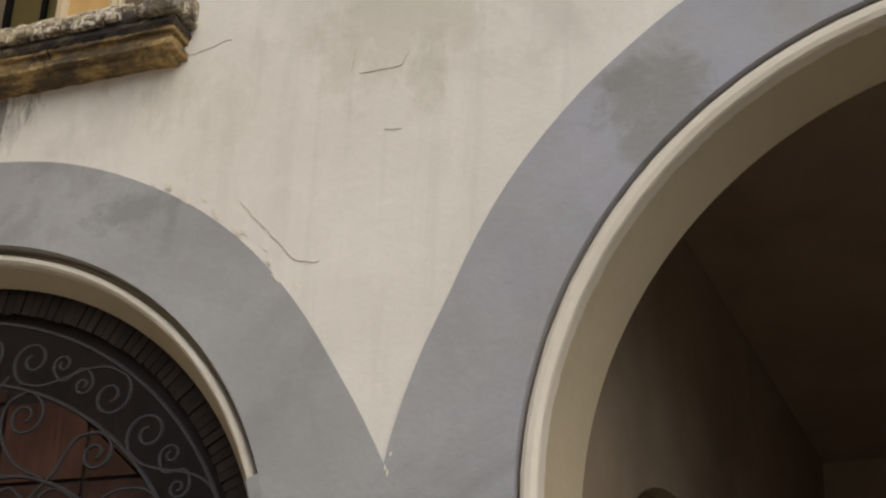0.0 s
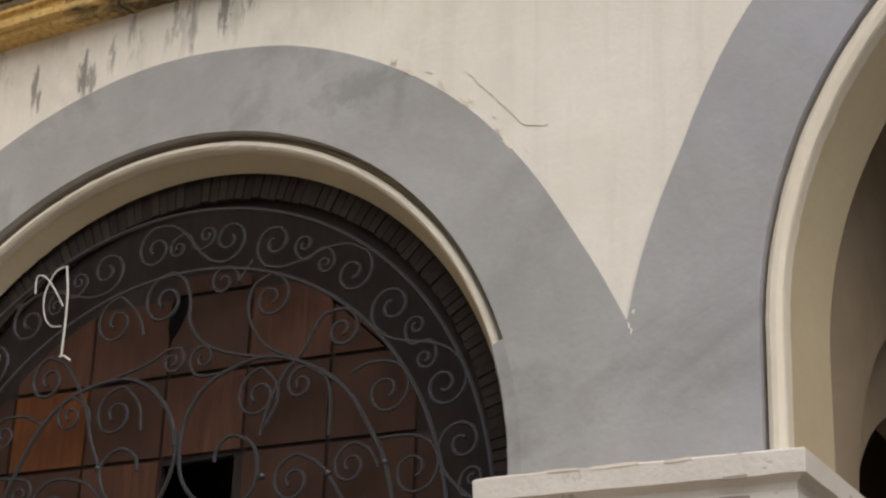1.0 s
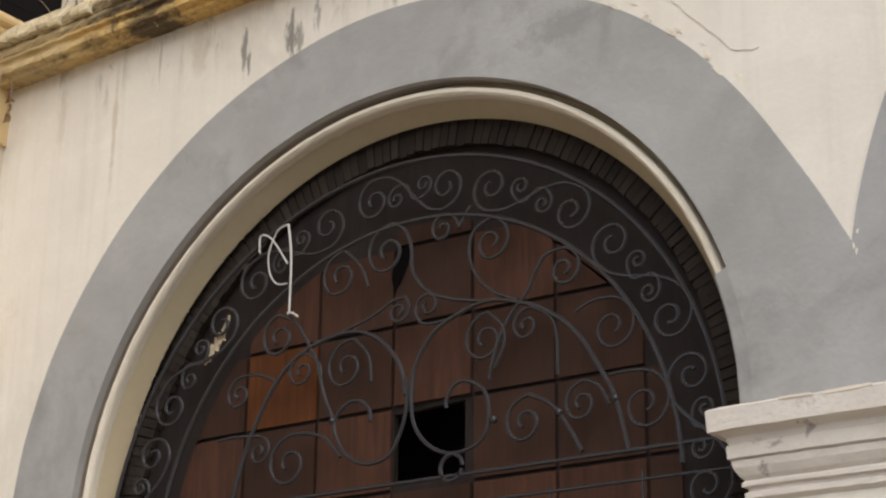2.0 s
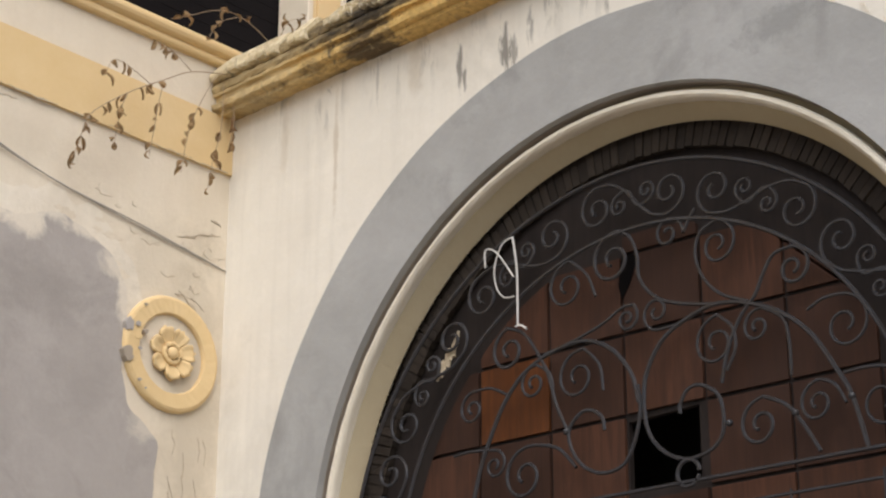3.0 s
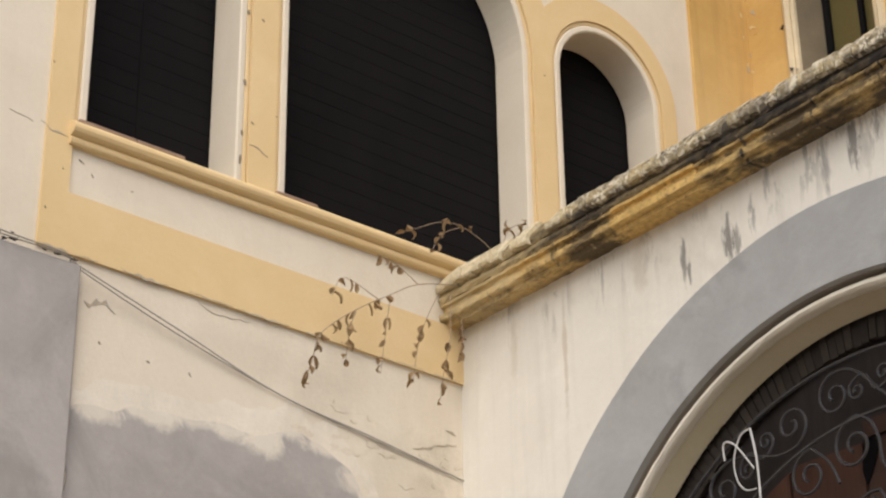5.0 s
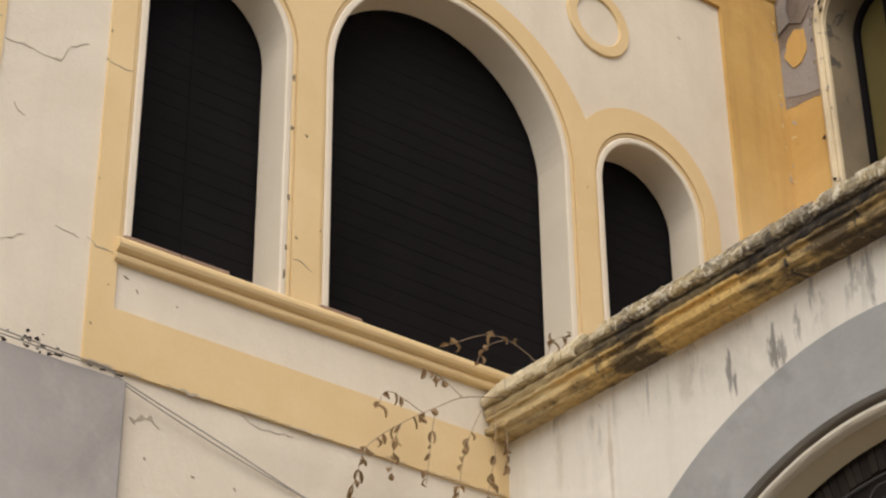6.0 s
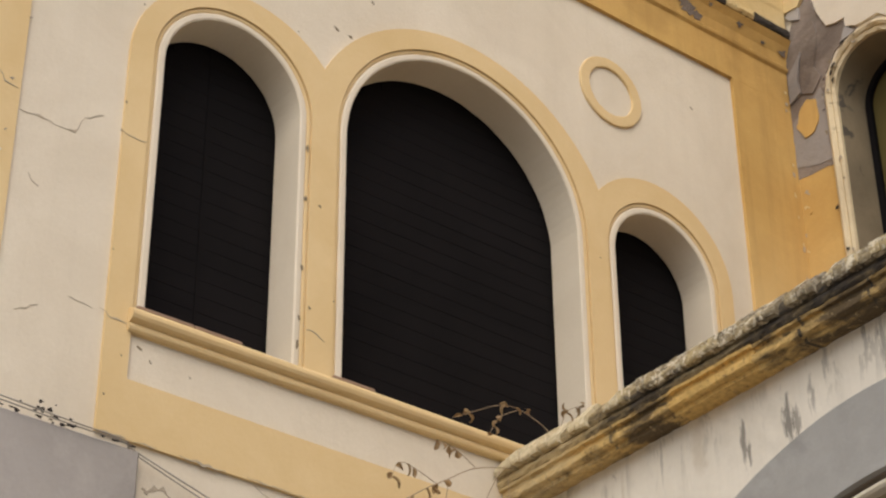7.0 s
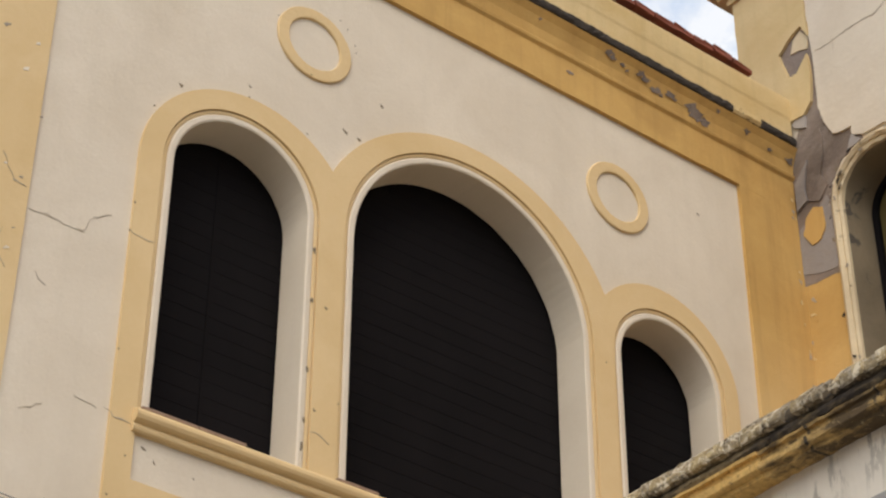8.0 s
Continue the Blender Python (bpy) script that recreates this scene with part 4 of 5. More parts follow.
bar(spline([(2.73, 4.62), (2.70, 4.75), (2.62, 4.87), (2.52, 4.95), (2.40, 4.99), (2.23, 4.98), (2.06, 4.92), (1.93, 4.80), (1.84, 4.65), (1.77, 4.50), (1.70, 4.26)]), 0.0145, "hoop")
bar(spline([(2.73, 4.70), (2.74, 4.59), (2.71, 4.46), (2.64, 4.35), (2.52, 4.33), (2.41, 4.38), (2.34, 4.47), (2.32, 4.57), (2.39, 4.64), (2.46, 4.64), (2.52, 4.59), (2.53, 4.53)]), 0.0125, "loop")
bar(spline([(2.76, 4.61), (2.78, 4.47), (2.86, 4.36), (2.98, 4.30), (3.11, 4.31), (3.18, 4.37), (3.19, 4.47), (3.16, 4.56), (3.07, 4.62), (3.00, 4.61), (2.96, 4.55), (2.96, 4.51)]), 0.0125, "loop")
# scrolls of the field
scroll((2.61, 5.34), 1, [(3.18, 4.97), (2.97, 5.03), (2.84, 5.10), (2.76, 5.21), (2.75, 5.33), (2.71, 5.43), (2.64, 5.48)], 0.012)
scroll((3.59, 5.03), -1, [(3.19, 4.60), (3.23, 4.74), (3.30, 4.87), (3.39, 4.96), (3.44, 5.05), (3.50, 5.12), (3.60, 5.13)], 0.012)
scroll((1.96, 5.05), 1, [(2.32, 4.56), (2.25, 4.71), (2.20, 4.88), (2.13, 5.01), (2.05, 5.12), (1.95, 5.17)], 0.012)
scroll((3.20, 5.25), -1, [(3.35, 4.94), (3.21, 5.01), (3.12, 5.11), (3.08, 5.23), (3.11, 5.33), (3.20, 5.37)])
scroll((2.68, 5.03), -1, [(2.18, 4.98), (2.35, 5.00), (2.53, 5.04), (2.65, 5.09), (2.72, 5.09)])
scroll((3.38, 4.37), 1, [(3.67, 4.19), (3.59, 4.33), (3.51, 4.43), (3.40, 4.49)], 0.012)
scroll((2.05, 4.41), 1, [(2.36, 4.39), (2.27, 4.49), (2.19, 4.53), (2.10, 4.55)], 0.012)
scroll((3.17, 4.79), 1, [(3.22, 4.65), (3.27, 4.74), (3.26, 4.84), (3.18, 4.92)])
scroll((3.39, 4.81), 1, [(3.55, 4.55), (3.55, 4.71), (3.52, 4.82), (3.42, 4.89)])
scroll((2.93, 5.38), 1, [(3.09, 5.46), (3.05, 5.41), (3.02, 5.36)])
scroll((2.85, 5.02), -1, [(3.05, 4.95), (2.97, 4.93), (2.87, 4.93)])
scroll((2.38, 4.82), 1, [(2.53, 4.72), (2.51, 4.85), (2.42, 4.95)])
scroll((2.11, 4.85), 1, [(2.23, 4.80), (2.21, 4.88), (2.13, 4.94)])
scroll((3.83, 4.71), -1, [(3.65, 4.82), (3.73, 4.85), (3.81, 4.85)])
scroll((3.98, 4.34), -1, [(3.81, 4.50), (3.90, 4.50), (3.98, 4.49)])
scroll((3.67, 4.40), 1, [(3.81, 4.37), (3.76, 4.46), (3.69, 4.50)])
scroll((1.86, 4.50), -1, [(1.60, 4.60), (1.71, 4.60), (1.85, 4.58)])
scroll((2.33, 5.28), 1, [(2.50, 5.19), (2.45, 5.31), (2.35, 5.41)])
scroll((1.72, 4.81), 1, [(1.95, 4.83), (1.84, 4.89), (1.72, 4.90)])
# border between the hoops: a long S-scroll with a short one across its waist, turned over past the crown
for k, mid in enumerate((6.0, 33.6, 61.4, 87.3, 113.8, 141.0, 167.5)):
    flip = 1 if mid < 75 else -1
    a = 0.243 if k != 3 else 0.21

    def at(p):
        w, r = radians(mid) - p[0] / 1.6, 1.6 + flip * p[1]
        return 2.66 + r * math.cos(w), 4.02 + r * math.sin(w)

    for sgn in (1, -1):
        long = [at((sgn * p, sgn * q)) for p, q in ((0.0, 0.0), (0.25 * a, 0.055), (0.6 * a, 0.105), (a, 0.118))]
        scroll(at((sgn * a, sgn * 0.002)), -flip, long, 0.0115, 1.4, "border_scroll")
        short = [at((-sgn * p, sgn * q)) for p, q in ((0.0, 0.0), (0.018, -0.034), (0.05, -0.047), (0.085, -0.036))]
        scroll(at((-sgn * 0.078, sgn * 0.022)), -flip, short, 0.0105, 1.35, "border_scroll")
bar(arc(2.99, 4.235, 0.06, 0, 345, 20), 0.013, "ring")
for u, v in ((2.31, 4.57), (3.22, 4.41), (3.84, 4.39), (3.56, 4.38)):
    bm = bmesh.new()
    bmesh.ops.create_icosphere(bm, subdivisions=1, radius=0.019)
    bmesh.ops.translate(bm, vec=wall_a(u, v, GY - 0.004), verts=bm.verts[:])
    part("collar", bm, IRON, grille, smooth=True)
for u in (-1.5, -1.05, -0.6, -0.15, 0.3, 0.75, 1.2):
    bar([(2.76 + u, 3.0), (2.76 + u, 4.06)], 0.009, "upright")

# torn white string tied to the grille
bm = bmesh.new()
for line, r in (([(1.832, 5.511), (1.833, 5.592), (1.87, 5.597), (1.926, 5.547), (2.014, 5.415)], 0.0065),
                ([(2.015, 5.62), (1.945, 5.60), (1.892, 5.496), (1.903, 5.389), (1.952, 5.324), (2.018, 5.311)], 0.006),
                ([(2.015, 5.62), (2.034, 5.475), (2.04, 5.297), (2.043, 5.15)], 0.0085), ([(2.03, 5.152), (2.06, 5.15), (2.10, 5.121)], 0.0075)):
    tube(bm, [wall_a(u, v, GY - 0.028 - 0.004 * math.sin(9 * v)) for u, v in spline(line, 6)], r * 0.72, 5, 0.85)
tagged(mesh_object("string", bm, STRING), "torn white string tied to the iron grille", "string")
rnd = random.Random(8)
bm = bmesh.new()
for i in range(7):
    u, v = 1.475 + 0.018 * i, 5.06 + 0.024 * i
    tube(bm, [wall_a(u + 0.015 * j + rnd.uniform(-0.012, 0.012), v + 0.045 * j - 0.05 + rnd.uniform(-0.01, 0.01), GY + 0.02 + rnd.uniform(-0.01, 0.01)) for j in range(3)], 0.009 + 0.004 * (i % 2), 4)
tagged(mesh_object("litter", bm, SPLINT), "pale straw litter caught behind the grille", "litter")
# broken slot in the boards: a black plate painted as the dark inside it
part("slot_shade", plate(wavy([(2.592, 5.405), (2.683, 5.373), (2.641, 5.258), (2.586, 5.175), (2.562, 5.248)], 0.006, 41, 0.03), [], wall_a, 0.2265, 0.2335), DARK_HOLE, door, "black patch for the dark inside a broken slot")

# ---- plaster medallion with rosette ----
MU, MV = -0.365, 5.384
med = thing("medallion", "round yellow plaster medallion with a flower rosette, chipped at one side", "medallion")
part("rim", sweep(arc(MU, MV, 0.268, 0, 355, 71), [(-0.052, 0.003), (-0.052, -0.022), (-0.045, -0.034), (0.030, -0.036), (0.044, -0.03), (0.052, -0.018), (0.052, 0.003)], wall_b, closed=True, wobble=0.0012, seed=4), YELLOW, med, "broad yellow rim")
part("disc", plate(arc(MU, MV, 0.218, 0, 352, 44), [], wall_b, -0.008, 0.003), CREAM_B, med, "ivory ground of the medallion")


def petal(mid, span, r0, r1):
    """A broad ruffled petal: hollow down its middle, its rim scalloped and turned up."""
    bm = bmesh.new()
    rows = []
    for i in range(8):
        t = i / 7
        row = []
        for j in range(9):
            q = j / 4 - 1
            a = mid + 0.5 * span * q * (0.72 + 0.30 * math.sin(math.pi * (0.15 + 0.62 * t)))
            rr = r0 + (r1 - r0) * t - 0.020 * t * t * q * q + 0.0055 * t * t * math.cos(3 * math.pi * q)
            h = 0.010 + 0.030 * t ** 1.5 + 0.010 * t * abs(q) + 0.006 * t * math.cos(3 * math.pi * q) - 0.012 * max(0, t - 0.85) * 6
            row.append(bm.verts.new(wall_b(MU + rr * math.cos(a), MV + rr * math.sin(a), -0.008 - h)))
        rows.append(row)
    for i in range(7):
        for j in range(8):
            bm.faces.new((rows[i][j], rows[i + 1][j], rows[i + 1][j + 1], rows[i][j + 1]))
    res = bmesh.ops.extrude_face_region(bm, geom=bm.faces[:])
    bmesh.ops.translate(bm, vec=(-0.016, 0, 0), verts=[g for g in res["geom"] if isinstance(g, bmesh.types.BMVert)])
    return bm


for k in range(7):
    part("petal", petal(2 * math.pi * (k + 0.25) / 7, 2 * math.pi / 7 * 0.98, 0.040, 0.150), YELLOW, med, smooth=True)
part("ring", tube(bmesh.new(), [wall_b(MU + 0.052 * math.cos(a), MV + 0.052 * math.sin(a), -0.028 - 0.003 * math.sin(9 * a)) for a in [2 * math.pi * q / 36 for q in range(36)]], 0.013, 8, closed=True), YELLOW, med, "collar round the boss", smooth=True)
bm = bmesh.new()
bmesh.ops.create_uvsphere(bm, u_segments=14, v_segments=8, radius=0.036)
bmesh.ops.scale(bm, vec=(0.8, 1, 1), verts=bm.verts[:])
bmesh.ops.translate(bm, vec=wall_b(MU, MV, -0.03), verts=bm.verts[:])
part("boss", bm, YELLOW, med, smooth=True)
for k, (du, dv, sz, tall) in enumerate(((-0.292, 0.085, 0.038, 1.3), (-0.296, -0.075, 0.042, 1.2), (-0.235, 0.035, 0.030, 0.8), (-0.245, 0.10, 0.020, 1.0), (-0.22, -0.03, 0.016, 0.7), (-0.19, 0.07, 0.018, 0.8),
                                        (-0.255, -0.15, 0.014, 0.8), (-0.215, -0.20, 0.016, 0.6), (-0.17, -0.235, 0.012, 0.6), (-0.20, 0.22, 0.014, 0.7))):
    crumb = random.Random(31 + k)
    pts = [(MU + du + sz * crumb.uniform(0.55, 1) * math.cos(0.57 * q), MV + dv + tall * sz * crumb.uniform(0.55, 1) * math.sin(0.57 * q)) for q in range(11)]
    part("chip", plate(pts, [], wall_b, -0.0385 - 0.004 * (k % 2), -0.004), (CEMENT, WORN, YELLOW, CEMENT)[k % 4], med, "broken spot of bare plaster")

# ---- cables along the transept wall ----
for k in range(2):
    o = 0.035 * k
    line = spline([(0.085, -5.5, 6.60 + o), (0.08, -3.2, 6.50 + o * 0.6), (0.076, -2.62, 6.492 + o * 0.3), (0.05, -2.50, 6.455 + o * 0.5), (0.03, -1.9, 6.285 + o * 0.8), (0.014, -1.25, 6.135), (0.012, -0.62, 6.04 + o * 0.4), (0.01, -0.004, 5.962)], 8)
    bm = tube(bmesh.new(), line, 0.0037, 6)
    tagged(mesh_object("cable", bm, CABLE, smooth=True), "thin grey cable slung along the wall", "cable", "wall cables")

# ---- dry weed rooted at the end of the cornice ----
weed = thing("dry_weed", "dry brown weed growing out of the cornice end", "plant")
rnd = random.Random(12)
stems = [[(0.16, -0.18, 7.06), (0.16, -0.44, 6.98), (0.17, -0.64, 6.85), (0.16, -0.87, 6.69), (0.15, -1.09, 6.49), (0.14, -1.14, 6.32), (0.15, -1.19, 6.20)],
         [(0.16, -0.87, 6.69), (0.16, -0.91, 6.56), (0.15, -0.93, 6.36)], [(0.17, -0.64, 6.85), (0.17, -0.67, 6.66), (0.16, -0.70, 6.38)],
         [(0.15, -0.26, 7.02), (0.17, -0.38, 6.80), (0.17, -0.45, 6.6), (0.16, -0.48, 6.36)], [(0.15, -0.20, 7.0), (0.17, -0.22, 6.72), (0.16, -0.26, 6.5), (0.16, -0.29, 6.32)],
         [(0.16, -0.14, 6.95), (0.18, -0.14, 6.76), (0.18, -0.17, 6.60)], [(0.16, -0.44, 6.98), (0.16, -0.60, 7.06), (0.15, -0.72, 7.08)],
         [(0.24, 0.16, 7.18), (0.20, 0.06, 7.36), (0.17, -0.12, 7.45), (0.16, -0.28, 7.43), (0.15, -0.46, 7.33), (0.15, -0.60, 7.25)], [(0.17, -0.12, 7.45), (0.16, -0.26, 7.36), (0.16, -0.34, 7.22)],
         [(0.16, -0.72, 6.8), (0.16, -0.95, 6.86), (0.15, -1.02, 6.74)], [(0.3, 0.02, 7.18), (0.3, 0.12, 7.45), (0.3, 0.25, 7.54)]]
for si, stem in enumerate(stems):
    pts = [Vector(p) for p in spline(stem, 6)]
    twig = part("stem", tube(bmesh.new(), pts, 0.0026 if si else 0.0036, 5, 0.6), TWIG, weed)
    total = len(pts)
    count = max(5, total // (4 if si in (7, 8) else 2))
    for q in range(count):
        i = int(total * (0.35 + 0.65 * (q // 2 * 2 + 1.2 * rnd.random()) / count))
        p = pts[min(i, total - 1)]
        ln, wd = rnd.uniform(0.035, 0.075), rnd.uniform(0.011, 0.020)
        bm = bmesh.new()
        vs = []
        curl = rnd.uniform(0.005, 0.028)
        for a in range(5):
            t = a / 4
            w = wd * math.sin(math.pi * (0.1 + 0.85 * t))
            vs.append([bm.verts.new((curl * math.sin(3 * t) + 0.01 * abs(e), e * w, -ln * t)) for e in (-1, 0, 1)])
        for a in range(4):
            for b in range(2):
                bm.faces.new((vs[a][b], vs[a][b + 1], vs[a + 1][b + 1], vs[a + 1][b]))
        bmesh.ops.solidify(bm, geom=bm.faces[:], thickness=0.002)
        bmesh.ops.rotate(bm, cent=(0, 0, 0), matrix=Euler((rnd.uniform(-0.9, 0.9) + (rnd.uniform(0, 3) if si in (7, 8, 10) else 0), rnd.uniform(-0.4, 0.4), rnd.uniform(0, 6.28))).to_matrix(), verts=bm.verts[:])
        bmesh.ops.translate(bm, vec=p, verts=bm.verts[:])
        part("leaf", bm, LEAF, twig)


# ---- cracks and chips in the plaster ----
def wall_cove(u, v, d):
    """On the curved cove of the eaves cornice."""
    k = min(1.0, max(0.0, (v - 11.36) / 0.21))
    return Vector((0.042 + 0.075 * k ** 1.7 - d, u, v))


def crack(mp, pts, width, parent, seed, material=None, d=-0.003):
    rnd = random.Random(seed)
    path = []
    for (u, v), (w, z) in zip(pts, pts[1:]):
        n = max(2, int(math.hypot(w - u, z - v) / 0.03))
        path += [(u + (w - u) * i / n + rnd.uniform(-0.006, 0.006), v + (z - v) * i / n + rnd.uniform(-0.008, 0.008)) for i in range(n)]
    path.append(pts[-1])
    left, right = [], []
    for i, (u, v) in enumerate(path):
        w = 0.55 * width * (0.15 + rnd.random()) * math.sin(math.pi * (i + 0.6) / (len(path) + 0.2))
        left.append((u, v + w))
        right.append((u, v - w))
    bm = bmesh.new()
    a = [bm.verts.new(mp(u, v, d)) for u, v in left]
    b = [bm.verts.new(mp(u, v, d)) for u, v in right]
    for i in range(len(path) - 1):
        bm.faces.new((a[i], a[i + 1], b[i + 1], b[i]))
    res = bmesh.ops.extrude_face_region(bm, geom=bm.faces[:])
    bmesh.ops.translate(bm, vec=mp(0, 0, 0.003) - mp(0, 0, 0), verts=[g for g in res["geom"] if isinstance(g, bmesh.types.BMVert)])
    return part("crack", bm, material or SHED, parent)


def chip(mp, u, v, size, parent, seed, tall=1.6, tilt=0.0, d=-0.003, material=None):
    rnd = random.Random(seed)
    pts = []
    size *= 1.0 if material else 0.72
    for i in range(11):
        a = 2 * math.pi * i / 11
        r = size * rnd.uniform(0.3, 1.05)
        x, y = r * math.cos(a), r * math.sin(a) * tall
        pts.append((u + x * math.cos(tilt) - y * math.sin(tilt), v + x * math.sin(tilt) + y * math.cos(tilt)))
    return part("chip", plate(pts, [], mp, d, d + 0.003), material or DIRTY, parent)


line = [(-3.321, 8.24), (-3.185, 8.255), (-3.088, 8.237), (-2.993, 8.244), (-2.948, 8.358), (-2.84, 8.42)]
crack(wall_b, line[:3], 0.009, transept, 1)
crack(wall_b, line[2:5], 0.012, transept, 11)
crack(wall_b, line[4:], 0.010, transept, 12)
for k, (u, v) in enumerate([(-3.333, 8.846), (-3.414, 9.328), (-3.614, 9.362), (-3.493, 8.457), (-3.397, 8.409), (-3.46, 9.119), (-3.4, 8.075), (-3.42, 7.94)]):
    chip(wall_b, u, v, 0.014 + 0.008 * (k % 3), transept, 400 + k, 0.5, 0.6, d=-0.017, material=(WORN, LIME)[k % 2])
for k, (u, v) in enumerate([(-1.367, 10.57), (-1.293, 10.482), (-1.282, 10.427), (-1.621, 10.058), (-1.884, 10.399), (-1.422, 10.612)]):
    chip(wall_b, u, v, 0.010, transept, 420 + k, 0.8, 0.4, d=-0.004 if k in (1, 2) else -0.0205)
for k, (u, v) in enumerate([(-2.723, 8.559), (-2.668, 9.269), (-2.05, 9.654), (-1.631, 9.585), (-2.5, 9.504)]):
    chip(wall_b, u, v, 0.013, transept, 440 + k, 1.8 if k == 0 else 0.7, 0.2, d=-0.0225)
crack(wall_b, [(-3.24, 7.87), (-3.17, 7.82)], 0.007, transept, 2)
crack(wall_b, [(-3.22, 7.06), (-3.10, 7.13)], 0.007, transept, 3)
crack(wall_b, [(-2.93, 7.25), (-2.80, 7.22)], 0.004, transept, 4)
crack(wall_b, [(-3.52, 8.52), (-3.44, 8.38), (-3.36, 8.36)], 0.011, transept, 5, d=-0.017)
crack(wall_b, [(-3.46, 8.05), (-3.48, 7.9), (-3.41, 7.82)], 0.013, transept, 6, d=-0.017)
crack(wall_b, [(-2.43, 6.325), (-2.40, 6.30), (-2.36, 6.335), (-2.31, 6.345), (-2.25, 6.30)], 0.032, transept, 7)
crack(wall_b, [(-2.76, 7.235), (-2.70, 7.20), (-2.62, 7.19), (-2.585, 7.20)], 0.008, transept, 31, SHED, d=-0.0225)
crack(wall_b, [(-1.50, 7.56), (-1.44, 7.55), (-1.38, 7.52)], 0.006, transept, 32, SHED, d=-0.0225)
crack(wall_b, [(-2.74, 8.36), (-2.66, 8.34), (-2.58, 8.35)], 0.005, transept, 33, SHED, d=-0.0225)
crack(wall_b, [(-1.78, 6.52), (-1.66, 6.48), (-1.45, 6.50)], 0.006, transept, 8)
crack(wall_b, [(-0.30, 5.75), (-0.22, 5.74), (-0.14, 5.69)], 0.007, transept, 14)
crack(wall_a, [(4.75, 6.79), (4.74, 6.66)], 0.0032, aisle, 15, SOFFIT)
crack(wall_a, [(4.78, 6.645), (4.86, 6.64), (4.98, 6.65), (5.02, 6.72)], 0.0032, aisle, 16, SOFFIT)
crack(wall_a, [(3.84, 6.905), (4.0, 6.94), (4.12, 6.96)], 0.0032, aisle, 17)
crack(wall_a, [(4.92, 6.33), (5.0, 6.32)], 0.0032, aisle, 18, SOFFIT)
crack(wall_a, [(4.25, 6.08), (4.40, 5.92), (4.53, 5.76), (4.62, 5.72), (4.66, 5.73)], 0.0045, aisle, 19, SOFFIT)
crack(wall_c, [(0.41, 12.33), (0.59, 12.315)], 0.008, nave, 22, d=-0.027)
crack(wall_c, [(0.57, 12.31), (0.70, 12.32), (0.83, 12.32), (1.03, 12.29), (1.12, 12.335), (1.35, 12.36)], 0.015, nave, 20, d=-0.027)
crack(wall_c, [(0.585, 12.37), (0.588, 12.315), (0.592, 12.2)], 0.011, nave, 21, d=-0.027)
for k, (u, v, sz) in enumerate(((-2.50, 9.52, 0.018), (-1.34, 9.76, 0.022), (-1.235, 9.75, 0.024), (-1.07, 10.1, 0.02), (-2.04, 9.75, 0.016), (1.69, 10.54, 0.02), (-1.3, 9.55, 0.012),
                                (-2.2, 7.02, 0.010), (-2.51, 7.09, 0.017), (-2.44, 7.03, 0.013), (-2.33, 6.12, 0.012), (-2.05, 6.1, 0.012), (-1.8, 6.1, 0.012))):
    chip(wall_b, u, v, sz * 0.75, transept, 40 + k, 2.2, 0.5 + 0.3 * (k % 3))
for k, (u, v, sz) in enumerate(((-2.735, 8.36, 0.017), (-2.72, 7.6, 0.012), (-1.49, 7.7, 0.017), (-1.33, 7.8, 0.011), (0.72, 8.9, 0.012), (-1.44, 8.4, 0.02), (-2.62, 7.0, 0.012), (-2.7, 6.75, 0.015))):
    chip(wall_b, u, v, sz * 0.65, transept, 70 + k, 1.5, 0.1 + 0.4 * (k % 3), d=-0.0235)
for k, (z, sz) in enumerate(((7.45, 0.017), (7.62, 0.012), (7.95, 0.012), (8.42, 0.014), (8.78, 0.015))):
    chip(wall_b, -1.553 + 0.006 * k, z, sz * 1.4, transept, 90 + k, 2.2, d=-0.0125)
for k, (u, v, sz) in enumerate(((0.83, 11.52, 0.05), (0.87, 11.50, 0.04), (0.97, 11.49, 0.025), (1.02, 11.47, 0.02), (1.15, 11.50, 0.05), (1.20, 11.48, 0.04), (1.30, 11.44, 0.055), (1.36, 11.43, 0.03), (1.44, 11.47, 0.05), (1.48, 11.45, 0.025),
                                (1.66, 11.45, 0.075), (1.72, 11.42, 0.085), (1.80, 11.40, 0.06), (1.90, 11.53, 0.03), (2.2, 11.50, 0.035), (2.45, 11.46, 0.03), (0.50, 11.20, 0.05), (2.66, 11.46, 0.05), (0.2, 11.5, 0.02))):
    if v > 11.3:
        chip(wall_cove, u, v, sz * 1.15, transept, 110 + k, 0.6, 0.2, d=-0.004, material=CEMENT_DARK)
    else:
        chip(wall_b, u, v, sz, transept, 110 + k, 0.45, 0.1, d=-0.034, material=CEMENT_DARK)
for k in range(12):
    a = radians(60 - 2.0 * k + rnd.uniform(-1, 1))
    r = 2.35 + rnd.uniform(-0.02, 0.04) * (1 if k < 15 else 0.4)
    chip(wall_a, A1[0] + r * math.cos(a), A1[1] + r * math.sin(a), rnd.uniform(0.02, 0.05), aisle, 140 + k, 0.3, a - 1.57, d=-0.0165 if r < 2.37 else -0.003, material=LIME)
for k, (u, v) in enumerate(((5.03, 4.745), (5.04, 4.72), (5.05, 4.80))):
    chip(wall_a, u, v, 0.007, aisle, 160 + k, 2.4, d=-0.0165, material=LIME)
